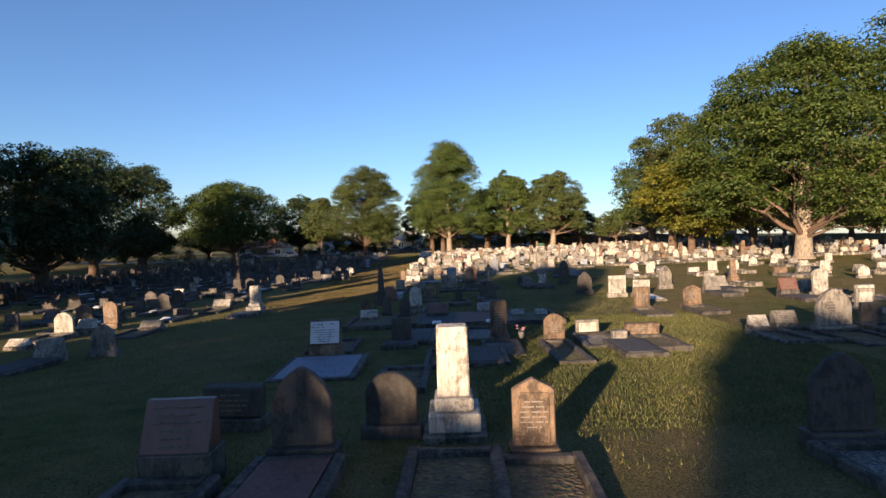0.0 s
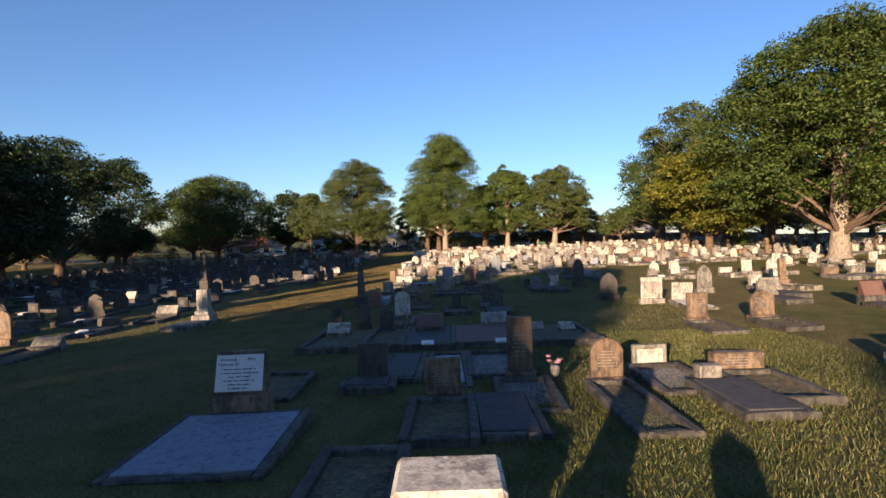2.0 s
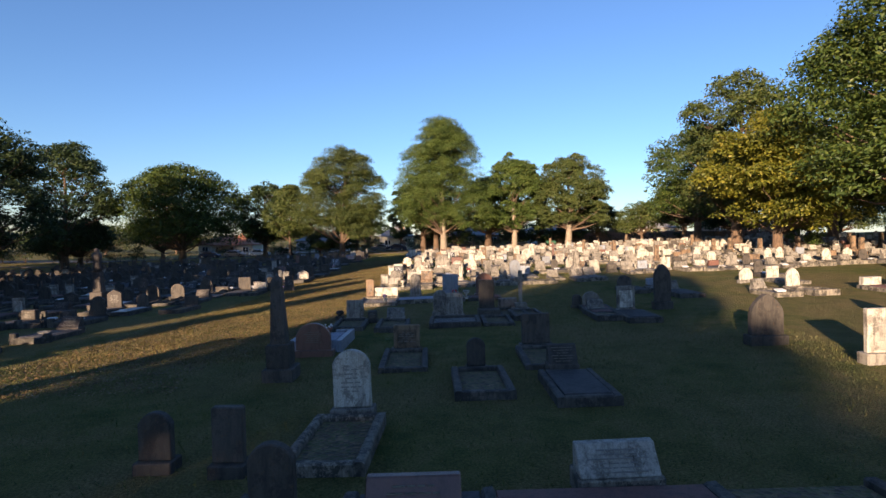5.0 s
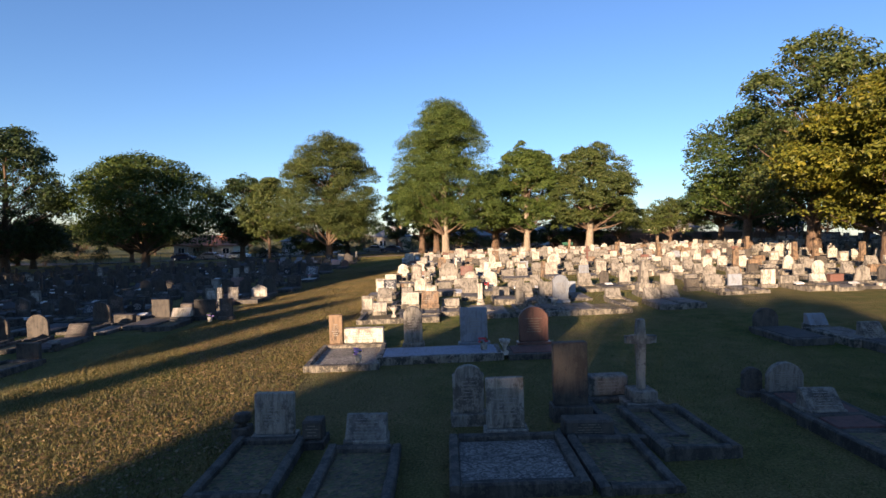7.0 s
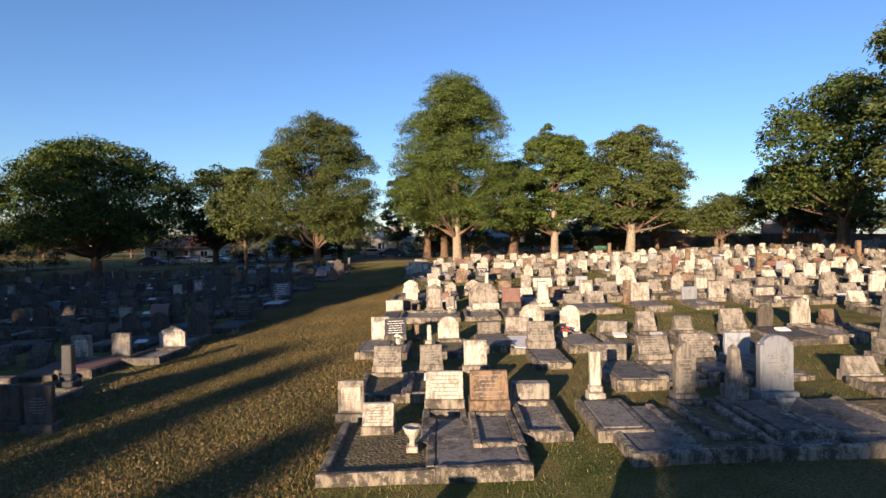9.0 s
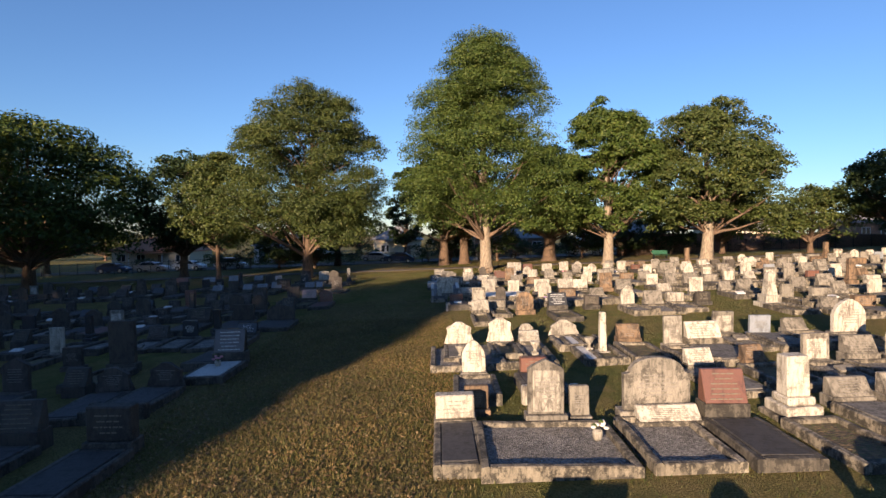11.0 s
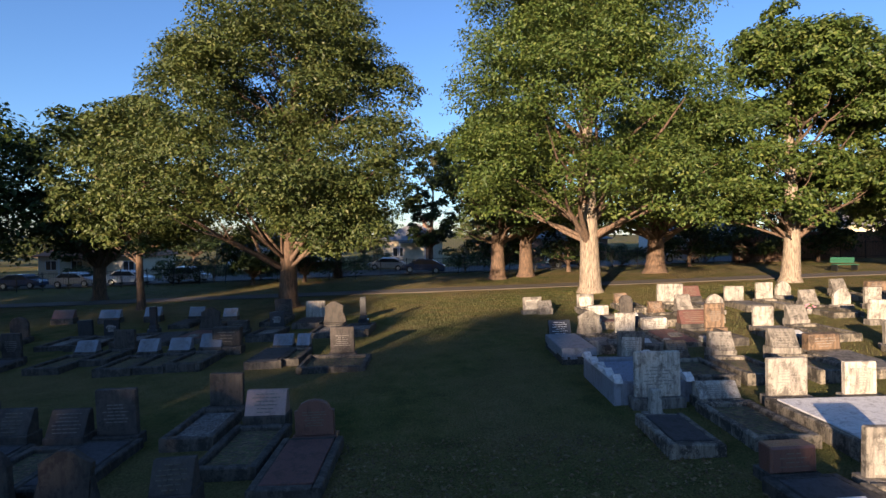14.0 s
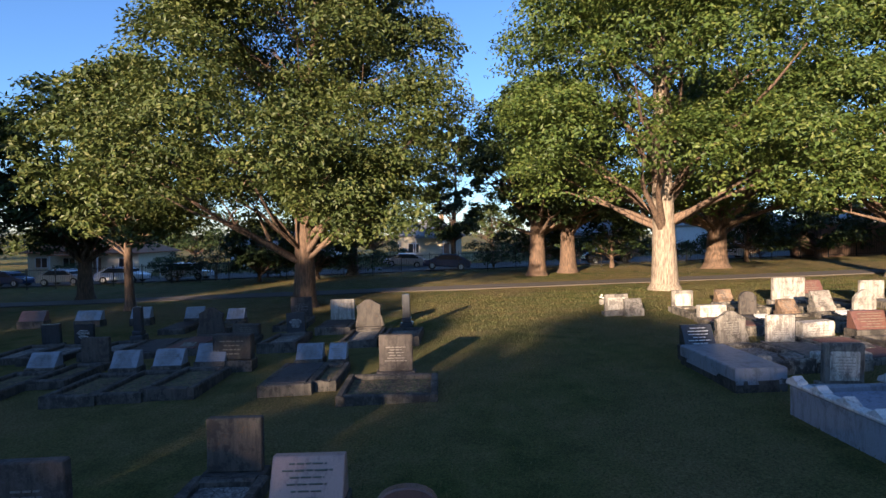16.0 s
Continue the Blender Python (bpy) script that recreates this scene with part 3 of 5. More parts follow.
grave(-2.12, 24.44, "round", 0.56, 0.87, "dark", "none")
grave(-15.72, 24.61, "round", 0.76, 1.25, "sand", "none")
grave(1.64, 25.01, "desk", 0.97, 0.54, "white", "none")
grave(-3.10, 25.75, "slab", 0.47, 0.90, "dark", "none")
grave(-4.15, 25.96, "round", 0.51, 0.79, "dark", "none")
grave(18.21, 26.92, "round", 0.84, 1.43, "white", "earth")
grave(16.93, 27.44, "desk", 0.91, 0.98, "red", "slab")
grave(-1.85, 27.84, "round", 0.73, 1.20, "white", "earth")
grave(-10.75, 29.40, "pillar", 0.98, 1.50, "white", "slab")
grave(-3.64, 23.68, "desk", 0.78, 0.51, "white", "none")
grave(1.18, 19.60, "flat", 1.20, 0.30, "dark", "gravel", kerb=(0.0, 1.50, 2.50))
grave(10.52, 30.11, "slab", 1.07, 0.97, "white", "whiteslab")
grave(2.22, 30.52, "desk", 0.66, 0.67, "dark", "slab")
grave(9.35, 30.60, "slab", 1.12, 1.21, "white", "none")
grave(14.70, 30.79, "desk", 0.84, 0.85, "grey", "slab")
grave(0.39, 31.03, "round", 0.49, 0.79, "dark", "earth")
grave(-4.03, 31.05, "obelisk", 0.69, 2.40, "dark", "none")
grave(-13.74, 32.07, "desk", 1.08, 0.63, "white", "earth")
grave(16.06, 32.85, "desk", 1.02, 0.80, "grey", "slab")
grave(8.09, 32.97, "gothic", 1.00, 1.34, "dark", "none")
grave(2.13, 33.32, "slab", 0.87, 1.00, "dark", "earth")
grave(-1.35, 33.50, "slab", 0.83, 0.79, "sand", "earth")
grave(-3.90, 33.55, "round", 1.10, 0.92, "red", "none")
grave(13.43, 34.13, "gothic", 0.89, 1.47, "grey", "none")
grave(6.58, 39.38, "slab", 0.78, 1.08, "grey", "slab")
grave(-2.19, 39.49, "desk", 0.70, 0.56, "grey", "earth")
grave(1.40, 39.55, "block", 0.81, 0.37, "dark", "earth", kerb=(0.15, 1.10, 1.99))
grave(0.09, 39.69, "slab", 0.73, 1.04, "grey", "gravel", kerb=(-0.03, 1.83, 2.07))
grave(-3.11, 39.76, "block", 0.33, 0.45, "dark", "none")
grave(-3.81, 39.91, "slab", 0.77, 0.87, "grey", "earth")
grave(5.61, 40.14, "desk", 0.66, 0.52, "grey", "earth")
grave(-4.47, 40.17, "urn", 0.34, 0.47, "dark", "none")
grave(8.37, 40.37, "gothic", 0.74, 1.79, "dark", "none")
grave(-0.48, 40.53, "shoulder", 0.66, 1.08, "grey", "none")
grave(1.38, 40.57, "slab", 0.72, 1.42, "dark", "none")
grave(2.79, 40.91, "cross", 0.58, 1.73, "grey", "earth")
grave(5.78, 41.35, "round", 0.81, 0.71, "grey", "redslab")
grave(2.33, 41.52, "block", 0.77, 0.55, "grey", "earth")
grave(5.24, 41.54, "round", 0.45, 0.58, "dark", "none")
grave(-21.32, 41.88, "desk", 0.71, 0.79, "white", "none")
grave(10.98, 45.78, "desk", 0.63, 0.60, "grey", "slab")
grave(1.73, 46.63, "round", 1.00, 1.29, "red", "redslab", kerb=(-0.09, 1.66, 1.31))
grave(0.00, 46.96, "slab", 0.95, 1.28, "blue", "blueslab", kerb=(-1.04, 3.46, 1.59))
grave(-1.83, 47.15, "shoulder", 0.65, 1.36, "grey", "none")
grave(-13.73, 47.40, "slab", 0.84, 0.66, "dark", "earth")
grave(-4.27, 47.62, "slab", 0.48, 1.13, "sand", "none")
grave(10.75, 47.67, "desk", 0.62, 0.57, "blue", "slab")
grave(-3.43, 47.81, "block", 1.24, 0.66, "white", "gravel", kerb=(-0.26, 1.98, 2.96))
grave(9.38, 47.99, "round", 0.90, 0.76, "dark", "slab")
grave(-19.22, 48.39, "column", 0.92, 3.40, "grey", "none")
grave(-3.69, 54.52, "desk", 0.63, 0.61, "white", "none")
grave(-12.79, 55.32, "desk", 0.90, 0.66, "white", "earth")
grave(-1.51, 55.35, "desk", 0.83, 0.94, "sand", "earth", kerb=(0.0, 0.90, 2.05))
grave(3.59, 55.35, "obelisk", 0.53, 1.30, "grey", "slab", kerb=(0.0, 0.83, 2.10))
grave(4.44, 55.37, "shoulder", 0.81, 1.45, "blue", "gravel", kerb=(0.0, 0.83, 2.15))
grave(-4.37, 55.45, "slab", 0.63, 0.84, "grey", "none")
grave(-10.85, 55.47, "slab", 0.67, 1.00, "grey", "none")
grave(8.64, 55.48, "desk", 0.71, 0.66, "grey", "slab")
grave(2.63, 55.56, "gothic", 0.48, 1.35, "grey", "earth", kerb=(0.0, 0.94, 2.20))
grave(9.49, 55.61, "desk", 0.81, 0.74, "grey", "slab")
grave(-2.43, 55.63, "desk", 0.84, 0.89, "white", "earth", kerb=(0.0, 0.90, 2.00))
grave(0.82, 55.75, "pillar", 0.44, 1.17, "white", "slab", kerb=(0.0, 1.00, 2.05))
grave(-11.94, 55.76, "slab", 1.15, 0.96, "sand", "none")
grave(-14.00, 55.81, "slab", 0.97, 1.04, "sand", "slab")
grave(-0.56, 55.94, "block", 0.80, 0.51, "grey", "gravel", kerb=(0.0, 0.93, 2.10))
grave(7.23, 56.72, "desk", 0.75, 0.57, "grey", "earth", kerb=(0.0, 1.00, 2.15))
grave(9.26, 58.17, "obelisk", 0.87, 1.81, "grey", "earth", kerb=(0.0, 1.02, 2.20))
grave(0.56, 60.82, "desk", 0.86, 0.98, "grey", "slab", kerb=(0.0, 1.01, 2.00))
grave(-2.23, 62.79, "shoulder", 0.84, 0.94, "white", "earth")
grave(1.97, 62.82, "shoulder", 0.78, 1.15, "white", "slab")
grave(-2.89, 62.96, "post", 0.30, 0.65, "white", "none")
grave(-4.05, 62.96, "desk", 0.80, 0.90, "black", "gravel")
grave(-4.60, 63.05, "slab", 0.73, 0.98, "white", "slab")
grave(0.17, 63.05, "desk", 0.87, 0.76, "white", "whiteslab")
grave(-12.01, 63.39, "peak", 1.09, 0.94, "white", "gravel", kerb=(0.0, 1.24, 2.05))
grave(-0.78, 63.40, "block", 0.82, 0.60, "grey", "slab")
grave(-3.41, 63.50, "slab", 0.31, 0.60, "sand", "none")
grave(0.80, 63.66, "shoulder", 1.03, 1.13, "white", "none")
grave(0.07, 63.74, "urn", 0.30, 1.04, "grey", "none")
grave(-11.49, 69.12, "block", 0.90, 0.98, "dark", "slab")
grave(0.77, 69.31, "desk", 0.90, 1.09, "red", "slab", kerb=(0.04, 1.16, 2.26))
grave(2.27, 69.35, "pillar", 0.92, 1.32, "white", "earth")
grave(-2.79, 69.51, "peak", 0.86, 1.42, "grey", "gravel", kerb=(-0.14, 2.66, 2.42))
grave(-0.49, 69.53, "shoulder", 1.59, 1.36, "grey", "gravel", kerb=(-0.19, 1.52, 2.42))
grave(-13.64, 69.55, "desk", 1.05, 1.02, "sand", "slab")
grave(6.91, 69.63, "slab", 1.00, 1.05, "white", "slab")
grave(-2.04, 69.68, "slab", 0.47, 0.78, "grey", "none")
grave(4.76, 69.71, "desk", 0.88, 0.73, "grey", "slab")
grave(-4.66, 69.75, "block", 0.81, 0.70, "white", "darkslab", kerb=(0.02, 0.92, 2.42))
grave(-0.40, 69.18, "desk", 1.30, 0.44, "white", "none")
grave(6.37, 69.87, "slab", 0.41, 1.16, "sand", "none")
grave(-15.81, 69.87, "desk", 0.91, 0.96, "red", "slab")
grave(3.78, 69.89, "desk", 0.92, 0.63, "grey", "slab")
grave(-15.23, 70.22, "round", 0.68, 1.01, "grey", "none")
grave(-4.17, 70.42, "slab", 0.63, 0.66, "sand", "none")
grave(0.16, 75.34, "post", 0.41, 1.35, "white", "none")
grave(2.45, 75.48, "slab", 0.67, 1.10, "white", "earth", kerb=(0.0, 0.97, 2.10))
grave(3.44, 75.60, "desk", 1.14, 0.86, "white", "slab")
grave(11.11, 75.62, "cross", 0.57, 1.88, "red", "earth")
grave(8.33, 75.85, "gothic", 1.24, 1.34, "white", "earth")
grave(-15.20, 75.87, "slab", 0.97, 1.67, "sand", "earth")
grave(-11.85, 76.21, "desk", 1.07, 1.18, "black", "whiteslab")
grave(1.32, 76.39, "desk", 0.79, 0.73, "sand", "earth")
grave(-1.90, 76.94, "desk", 0.72, 0.54, "white", "none")
grave(-2.88, 77.03, "pediment", 0.84, 1.03, "white", "earth", kerb=(0.0, 0.96, 2.15))
grave(-4.30, 77.04, "pediment", 0.92, 0.95, "white", "slab", kerb=(0.0, 1.07, 2.20))
grave(-12.56, 77.83, "desk", 1.03, 0.68, "grey", "slab")
grave(-0.48, 77.89, "pediment", 0.98, 0.71, "white", "gravel", kerb=(0.0, 1.13, 2.00))
grave(-1.82, 78.03, "shoulder", 0.61, 0.60, "white", "none")
grave(-19.12, 78.43, "slab", 0.59, 1.16, "white", "earth", kerb=(0.0, 1.00, 2.05))
grave(10.03, 82.81, "obelisk", 0.94, 1.59, "white", "earth")
grave(0.49, 83.36, "desk", 0.90, 0.97, "black", "earth")
grave(-0.97, 83.56, "shoulder", 0.92, 1.05, "sand", "none")
grave(-3.06, 83.62, "desk", 0.84, 0.75, "white", "earth", kerb=(-0.05, 0.87, 2.58))
grave(-12.51, 84.11, "shoulder", 1.53, 0.90, "dark", "slab")
grave(-16.49, 84.39, "desk", 1.16, 0.86, "sand", "slab")
grave(-14.40, 84.45, "slab", 1.17, 0.95, "dark", "slab")
grave(-2.13, 84.95, "block", 0.83, 0.54, "grey", "earth", kerb=(0.0, 0.91, 2.10))
grave(-1.05, 84.95, "urn", 0.30, 0.88, "grey", "none")
grave(5.76, 89.75, "desk", 0.95, 0.77, "grey", "slab")
grave(3.32, 90.13, "desk", 0.85, 0.82, "white", "earth")
grave(4.87, 90.23, "slab", 0.85, 1.14, "sand", "none")
grave(-11.64, 90.24, "shoulder", 0.87, 0.85, "red", "redslab")
grave(2.50, 90.31, "desk", 0.93, 0.87, "white", "slab")
grave(1.13, 90.44, "slab", 1.05, 0.91, "white", "slab")
grave(-16.48, 90.52, "desk", 0.80, 0.79, "grey", "earth")
grave(-15.62, 90.63, "slab", 0.92, 1.14, "grey", "slab")
grave(-17.69, 90.70, "desk", 0.75, 0.80, "sand", "slab")
grave(-19.85, 90.79, "slab", 0.72, 1.15, "red", "slab")
grave(-0.49, 90.98, "slab", 0.77, 0.85, "white", "whiteslab", kerb=(-0.81, 2.63, 3.19))
grave(-1.98, 91.04, "slab", 0.95, 0.99, "white", "slab", kerb=(0.0, 1.10, 2.15))
grave(-18.74, 91.11, "desk", 0.71, 0.85, "grey", "earth")
grave(-12.83, 91.15, "desk", 0.90, 0.81, "pink", "earth")
grave(-3.41, 91.17, "desk", 0.93, 0.51, "white", "earth")
grave(-4.62, 91.25, "slab", 1.12, 1.20, "white", "frillkerb")
grave(-4.95, 90.55, "post", 0.42, 0.62, "white", "darkslab", kerb=(0.0, 0.95, 1.85))
grave(-14.13, 92.31, "slab", 0.87, 0.92, "dark", "gravel", kerb=(0.0, 1.02, 2.20))
grave(-12.30, 97.12, "slab", 0.88, 1.03, "grey", "earth", kerb=(-0.05, 1.99, 1.76))
grave(-5.25, 97.56, "desk", 0.76, 0.82, "black", "ledger", kerb=(-0.03, 0.98, 2.60))
grave(0.22, 98.21, "slab", 0.76, 1.03, "sand", "none")
grave(-24.70, 98.27, "slab", 0.98, 1.17, "blue", "none")
grave(-13.85, 98.47, "desk", 0.47, 0.61, "dark", "earth", kerb=(0.0, 0.70, 2.00))
grave(-19.15, 98.52, "desk", 0.70, 0.67, "grey", "earth")
grave(-0.39, 98.54, "desk", 1.00, 0.78, "red", "earth")
grave(-18.10, 98.60, "desk", 0.78, 0.64, "grey", "earth")
grave(-14.57, 98.60, "desk", 0.71, 0.61, "white", "slab")
grave(-17.07, 98.67, "desk", 0.79, 0.72, "grey", "earth")
grave(-16.57, 98.74, "block", 0.97, 0.93, "sand", "none")
grave(-24.02, 98.77, "slab", 0.77, 1.06, "blue", "slab")
grave(-21.61, 99.10, "desk", 0.79, 0.61, "grey", "earth")
grave(-20.67, 99.71, "slab", 0.87, 0.85, "dark", "earth", kerb=(0.0, 0.92, 2.05))
grave(-4.43, 104.05, "desk", 0.66, 0.58, "grey", "none")
grave(4.15, 104.10, "slab", 1.00, 0.83, "white", "slab", kerb=(0.0, 1.15, 2.10))
grave(-4.96, 104.20, "slab", 0.98, 0.75, "grey", "none")
grave(5.61, 104.21, "slab", 0.88, 0.92, "white", "gravel", kerb=(0.0, 1.03, 2.15))
grave(-2.52, 104.38, "slab", 0.88, 0.75, "grey", "earth", kerb=(0.0, 1.03, 2.20))
grave(1.43, 104.54, "slab", 1.38, 1.02, "white", "earth", kerb=(0.0, 1.21, 2.00))
grave(-14.88, 104.95, "slab", 1.03, 0.94, "white", "slab", kerb=(0.0, 1.18, 2.05))
grave(2.66, 105.18, "desk", 0.92, 0.80, "red", "gravel", kerb=(0.0, 1.07, 2.10))
grave(-19.19, 106.04, "desk", 0.72, 0.64, "blue", "earth", kerb=(0.0, 1.00, 2.15))
grave(-16.68, 106.13, "slab", 0.95, 0.96, "grey", "earth", kerb=(0.0, 1.10, 2.20))
grave(-20.99, 106.50, "desk", 0.78, 0.72, "grey", "slab", kerb=(0.0, 1.00, 2.00))
grave(-23.45, 107.12, "desk", 0.83, 0.74, "blue", "none")
grave(-25.79, 107.46, "desk", 1.12, 0.65, "grey", "none")
grave(-28.39, 107.85, "desk", 1.16, 0.70, "red", "none")

# ---- the crowded rows: repeats of some prototypes ----
def prototypes(cols, count, seed, tall=1):
    r = random.Random(seed)
    made = []
    for i in range(count):
        style = r.choices(["desk", "slab", "round", "shoulder", "block", "peak", "gothic", "pillar", "pediment", "cross", "obelisk", "flat"], [42, 14, 2, 8, 13, 3, 2, 3, 9, tall, tall, 3])[0]
        w = r.uniform(0.6, 0.95) if style not in ("pillar", "cross", "obelisk") else r.uniform(0.45, 0.75)
        h = {"desk": 0.68, "slab": 0.82, "block": 0.52, "flat": 0.3, "pillar": 1.35, "cross": 1.5, "obelisk": 1.7}.get(style, 0.95) * r.uniform(0.85, 1.25)
        col = r.choices(list(cols), list(cols.values()))[0]
        fill = r.choices(["none", "earth", "gravel", "slab", "whiteslab", "redslab"], [7, 34, 17, 33, 3, 6])[0]
        if style == "flat" and fill == "none":
            fill = "earth"
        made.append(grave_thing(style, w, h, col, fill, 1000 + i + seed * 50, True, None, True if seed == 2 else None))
        if fill != "none":
            if i % 2:
                tab = part("tablet", boxed(-0.2, 0.2, -0.14, 0.14, 0, 0.07, bev=0.01), STONE["plaque" if i % 4 == 1 else "grey"], made[-1])
                tab.matrix_basis = pose(r.uniform(-0.12, 0.12), r.uniform(-2.0, -0.8), 0.2, 14, 0, 0)
            if i % 3 == 0:
                for sx in (-1, 1):
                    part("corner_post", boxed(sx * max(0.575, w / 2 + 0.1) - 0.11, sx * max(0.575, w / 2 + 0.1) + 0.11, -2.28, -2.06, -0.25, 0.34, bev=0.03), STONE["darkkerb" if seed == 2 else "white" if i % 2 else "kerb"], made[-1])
    return made


def free(x, y):
    return all(abs(x - a) > 1.1 or not -2.3 < y - b < 2.3 for a, b in placed)


def joined(name, items, label):
    """Many far graves as one mesh."""
    vs, fs, ms, mats, count = [], [], [], [], 0
    for proto, m in items:
        for o in proto.children:
            mw = np.array(m @ o.matrix_basis)
            co = np.empty(len(o.data.vertices) * 3)
            o.data.vertices.foreach_get("co", co)
            co = co.reshape(-1, 3) @ mw[:3, :3].T + mw[:3, 3]
            mat = o.data.materials[0]
            if mat not in mats:
                mats.append(mat)
            if o.name.startswith("inscription"):
                continue
            vs.append(co)
            for p in o.data.polygons:
                fs.append([v + count for v in p.vertices])
                ms.append(mats.index(mat))
            count += len(co)
    me = bpy.data.meshes.new(name)
    me.from_pydata(np.concatenate(vs).tolist(), [], fs)
    for mat in mats:
        me.materials.append(mat)
    me.polygons.foreach_set("material_index", ms)
    return tagged(new(name, me), label, "graves", kind="stuff")


def fill_rows(x0, x1, rows, density, protos, far, gap=1.22, thin=0.0):
    for y in rows:
        x = x0 + rng.uniform(0, 0.5)
        while x <= x1:
            if rng.random() < density and noise.noise((x * 0.12, y * 0.12, 5)) > -0.32 + thin and free(x, y):
                m = site(x, y + rng.uniform(-0.25, 0.25), rng.uniform(-3, 3), rng.uniform(-2, 2), rng.uniform(-2, 2))
                p = rng.choice(protos)
                if -24 < x < 15:
                    used.setdefault(p, []).append(m)
                else:
                    far.append((p, m))
                placed.append((x, y))
            x += gap * rng.choice((0.98, 1.0, 1.03, 1.35))


used, far_east, far_west = {}, [], []
pale = prototypes({"white": 26, "grey": 42, "sand": 22, "red": 4, "dark": 10, "blue": 2}, 30, 1, 0)
# dull: western prototypes, their stone and kerbs coloured darker to deepen the shade
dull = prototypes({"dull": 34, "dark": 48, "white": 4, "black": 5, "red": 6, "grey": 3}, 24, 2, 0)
fill_rows(-4.4, 54, (58.9, 62.8, 69.7, 73.1, 76.8, 84.2, 87.6, 91.4, 94.8, 98.5, 101.9, 105.2), 0.97, pale, far_east, 1.2, -0.4)
fill_rows(9, 54, (66.1, 81.0), 0.9, pale, far_east)
fill_rows(10.5, 52, (35.5, 40, 44.5, 49, 52.5), 0.5, pale, far_east, 1.7)
fill_rows(14, 40, (17, 21.5, 26, 30.5), 0.34, pale, far_east, 1.9, 0.1)
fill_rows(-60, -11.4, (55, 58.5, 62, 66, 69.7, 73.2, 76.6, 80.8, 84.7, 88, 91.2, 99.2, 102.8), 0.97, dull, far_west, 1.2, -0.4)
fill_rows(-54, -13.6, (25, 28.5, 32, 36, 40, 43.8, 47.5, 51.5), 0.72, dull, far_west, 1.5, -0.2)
for p in pale + dull:
    for i, m in enumerate(used.get(p, [])):
        if i:
            copy_thing(p, m)
joined("distant_pale_graves", far_east, "many pale sunlit graves in distant rows")
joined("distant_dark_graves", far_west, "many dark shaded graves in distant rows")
for p in pale + dull:
    if p in used:
        p.matrix_basis = used[p][0]
    else:
        for o in list(p.children):
            bpy.data.objects.remove(o)
        bpy.data.objects.remove(p)

# place, height, width, shape and seed of the trees south and west of the graves
def upwind(u, v, h, back):
    """The spot whose tree of height h throws its tip to u along the sun's way, v across it."""
    a = radians(SUN_AZ)
    u0 = u - back * h / math.tan(radians(SUN_EL))
    return v * math.cos(a) + u0 * math.sin(a), -v * math.sin(a) + u0 * math.cos(a)


SHADE = []
for su, sv, sh, sw, sp, sd in ((103.0, -46.6, 17.7, 18.4, "dome", 201), (98.5, -41.8, 15.5, 9.4, "bell", 202), (57.0, -12.3, 16.5, 17.2, "bell", 203), (30.0, 9.3, 14.2, 24.0, "bell", 204),
                               (114.0, -64.5, 25.0, 19.0, "bell", 205), (125.0, -79.0, 25.0, 21.0, "bell", 206), (125.0, -94.0, 25.0, 20.0, "bell", 207), (48.4, -30.4, 13.0, 2.9, "round", 208), (28.3, 25.0, 14.2, 17.0, "bell", 209), (125.0, -112.0, 25.0, 20.0, "bell", 210), (97.0, -57.8, 15.0, 15.0, "bell", 211), (57.0, -19.0, 15.0, 6.0, "dome", 213), (56.0, -9.0, 15.0, 7.0, "dome", 214), (13.0, -3.2, 11.0, 14.0, "bell", 215), (70.0, -55.0, 12.0, 9.0, "bell", 212), (106.0, -57.2, 15.5, 11.5, "bell", 216), (100.0, -52.8, 15.5, 6.5, "bell", 220), (24.0, 3.0, 11.5, 8.0, "bell", 217), (45.0, -26.9, 12.0, 2.2, "round", 218), (50.0, -33.0, 12.5, 3.4, "round", 219)):
    px, py = upwind(su, sv, sh, 1.0)
    SHADE.append((px, py, sh, sw, sp, sd))


# ---- trees ----
def crown_radius(shape, f):
    """Share of the full width at the height share f of the crown."""
    if shape == "dome":
        return math.sqrt(max(0.0, 1 - ((f - 0.36) / (0.66 if f > 0.36 else 0.62)) ** 2))
    if shape == "tall":
        return float(np.interp(f, (0, 0.15, 0.35, 0.6, 0.85, 1), (0.82, 1.0, 0.93, 0.74, 0.56, 0.30)))
    if shape == "bell":
        return float(np.interp(f, (0, 0.2, 0.5, 0.75, 0.9, 1), (0.85, 1.0, 0.93, 0.76, 0.58, 0.32)))
    return math.sqrt(max(0.0, 1 - ((f - 0.45) / 0.58) ** 2))


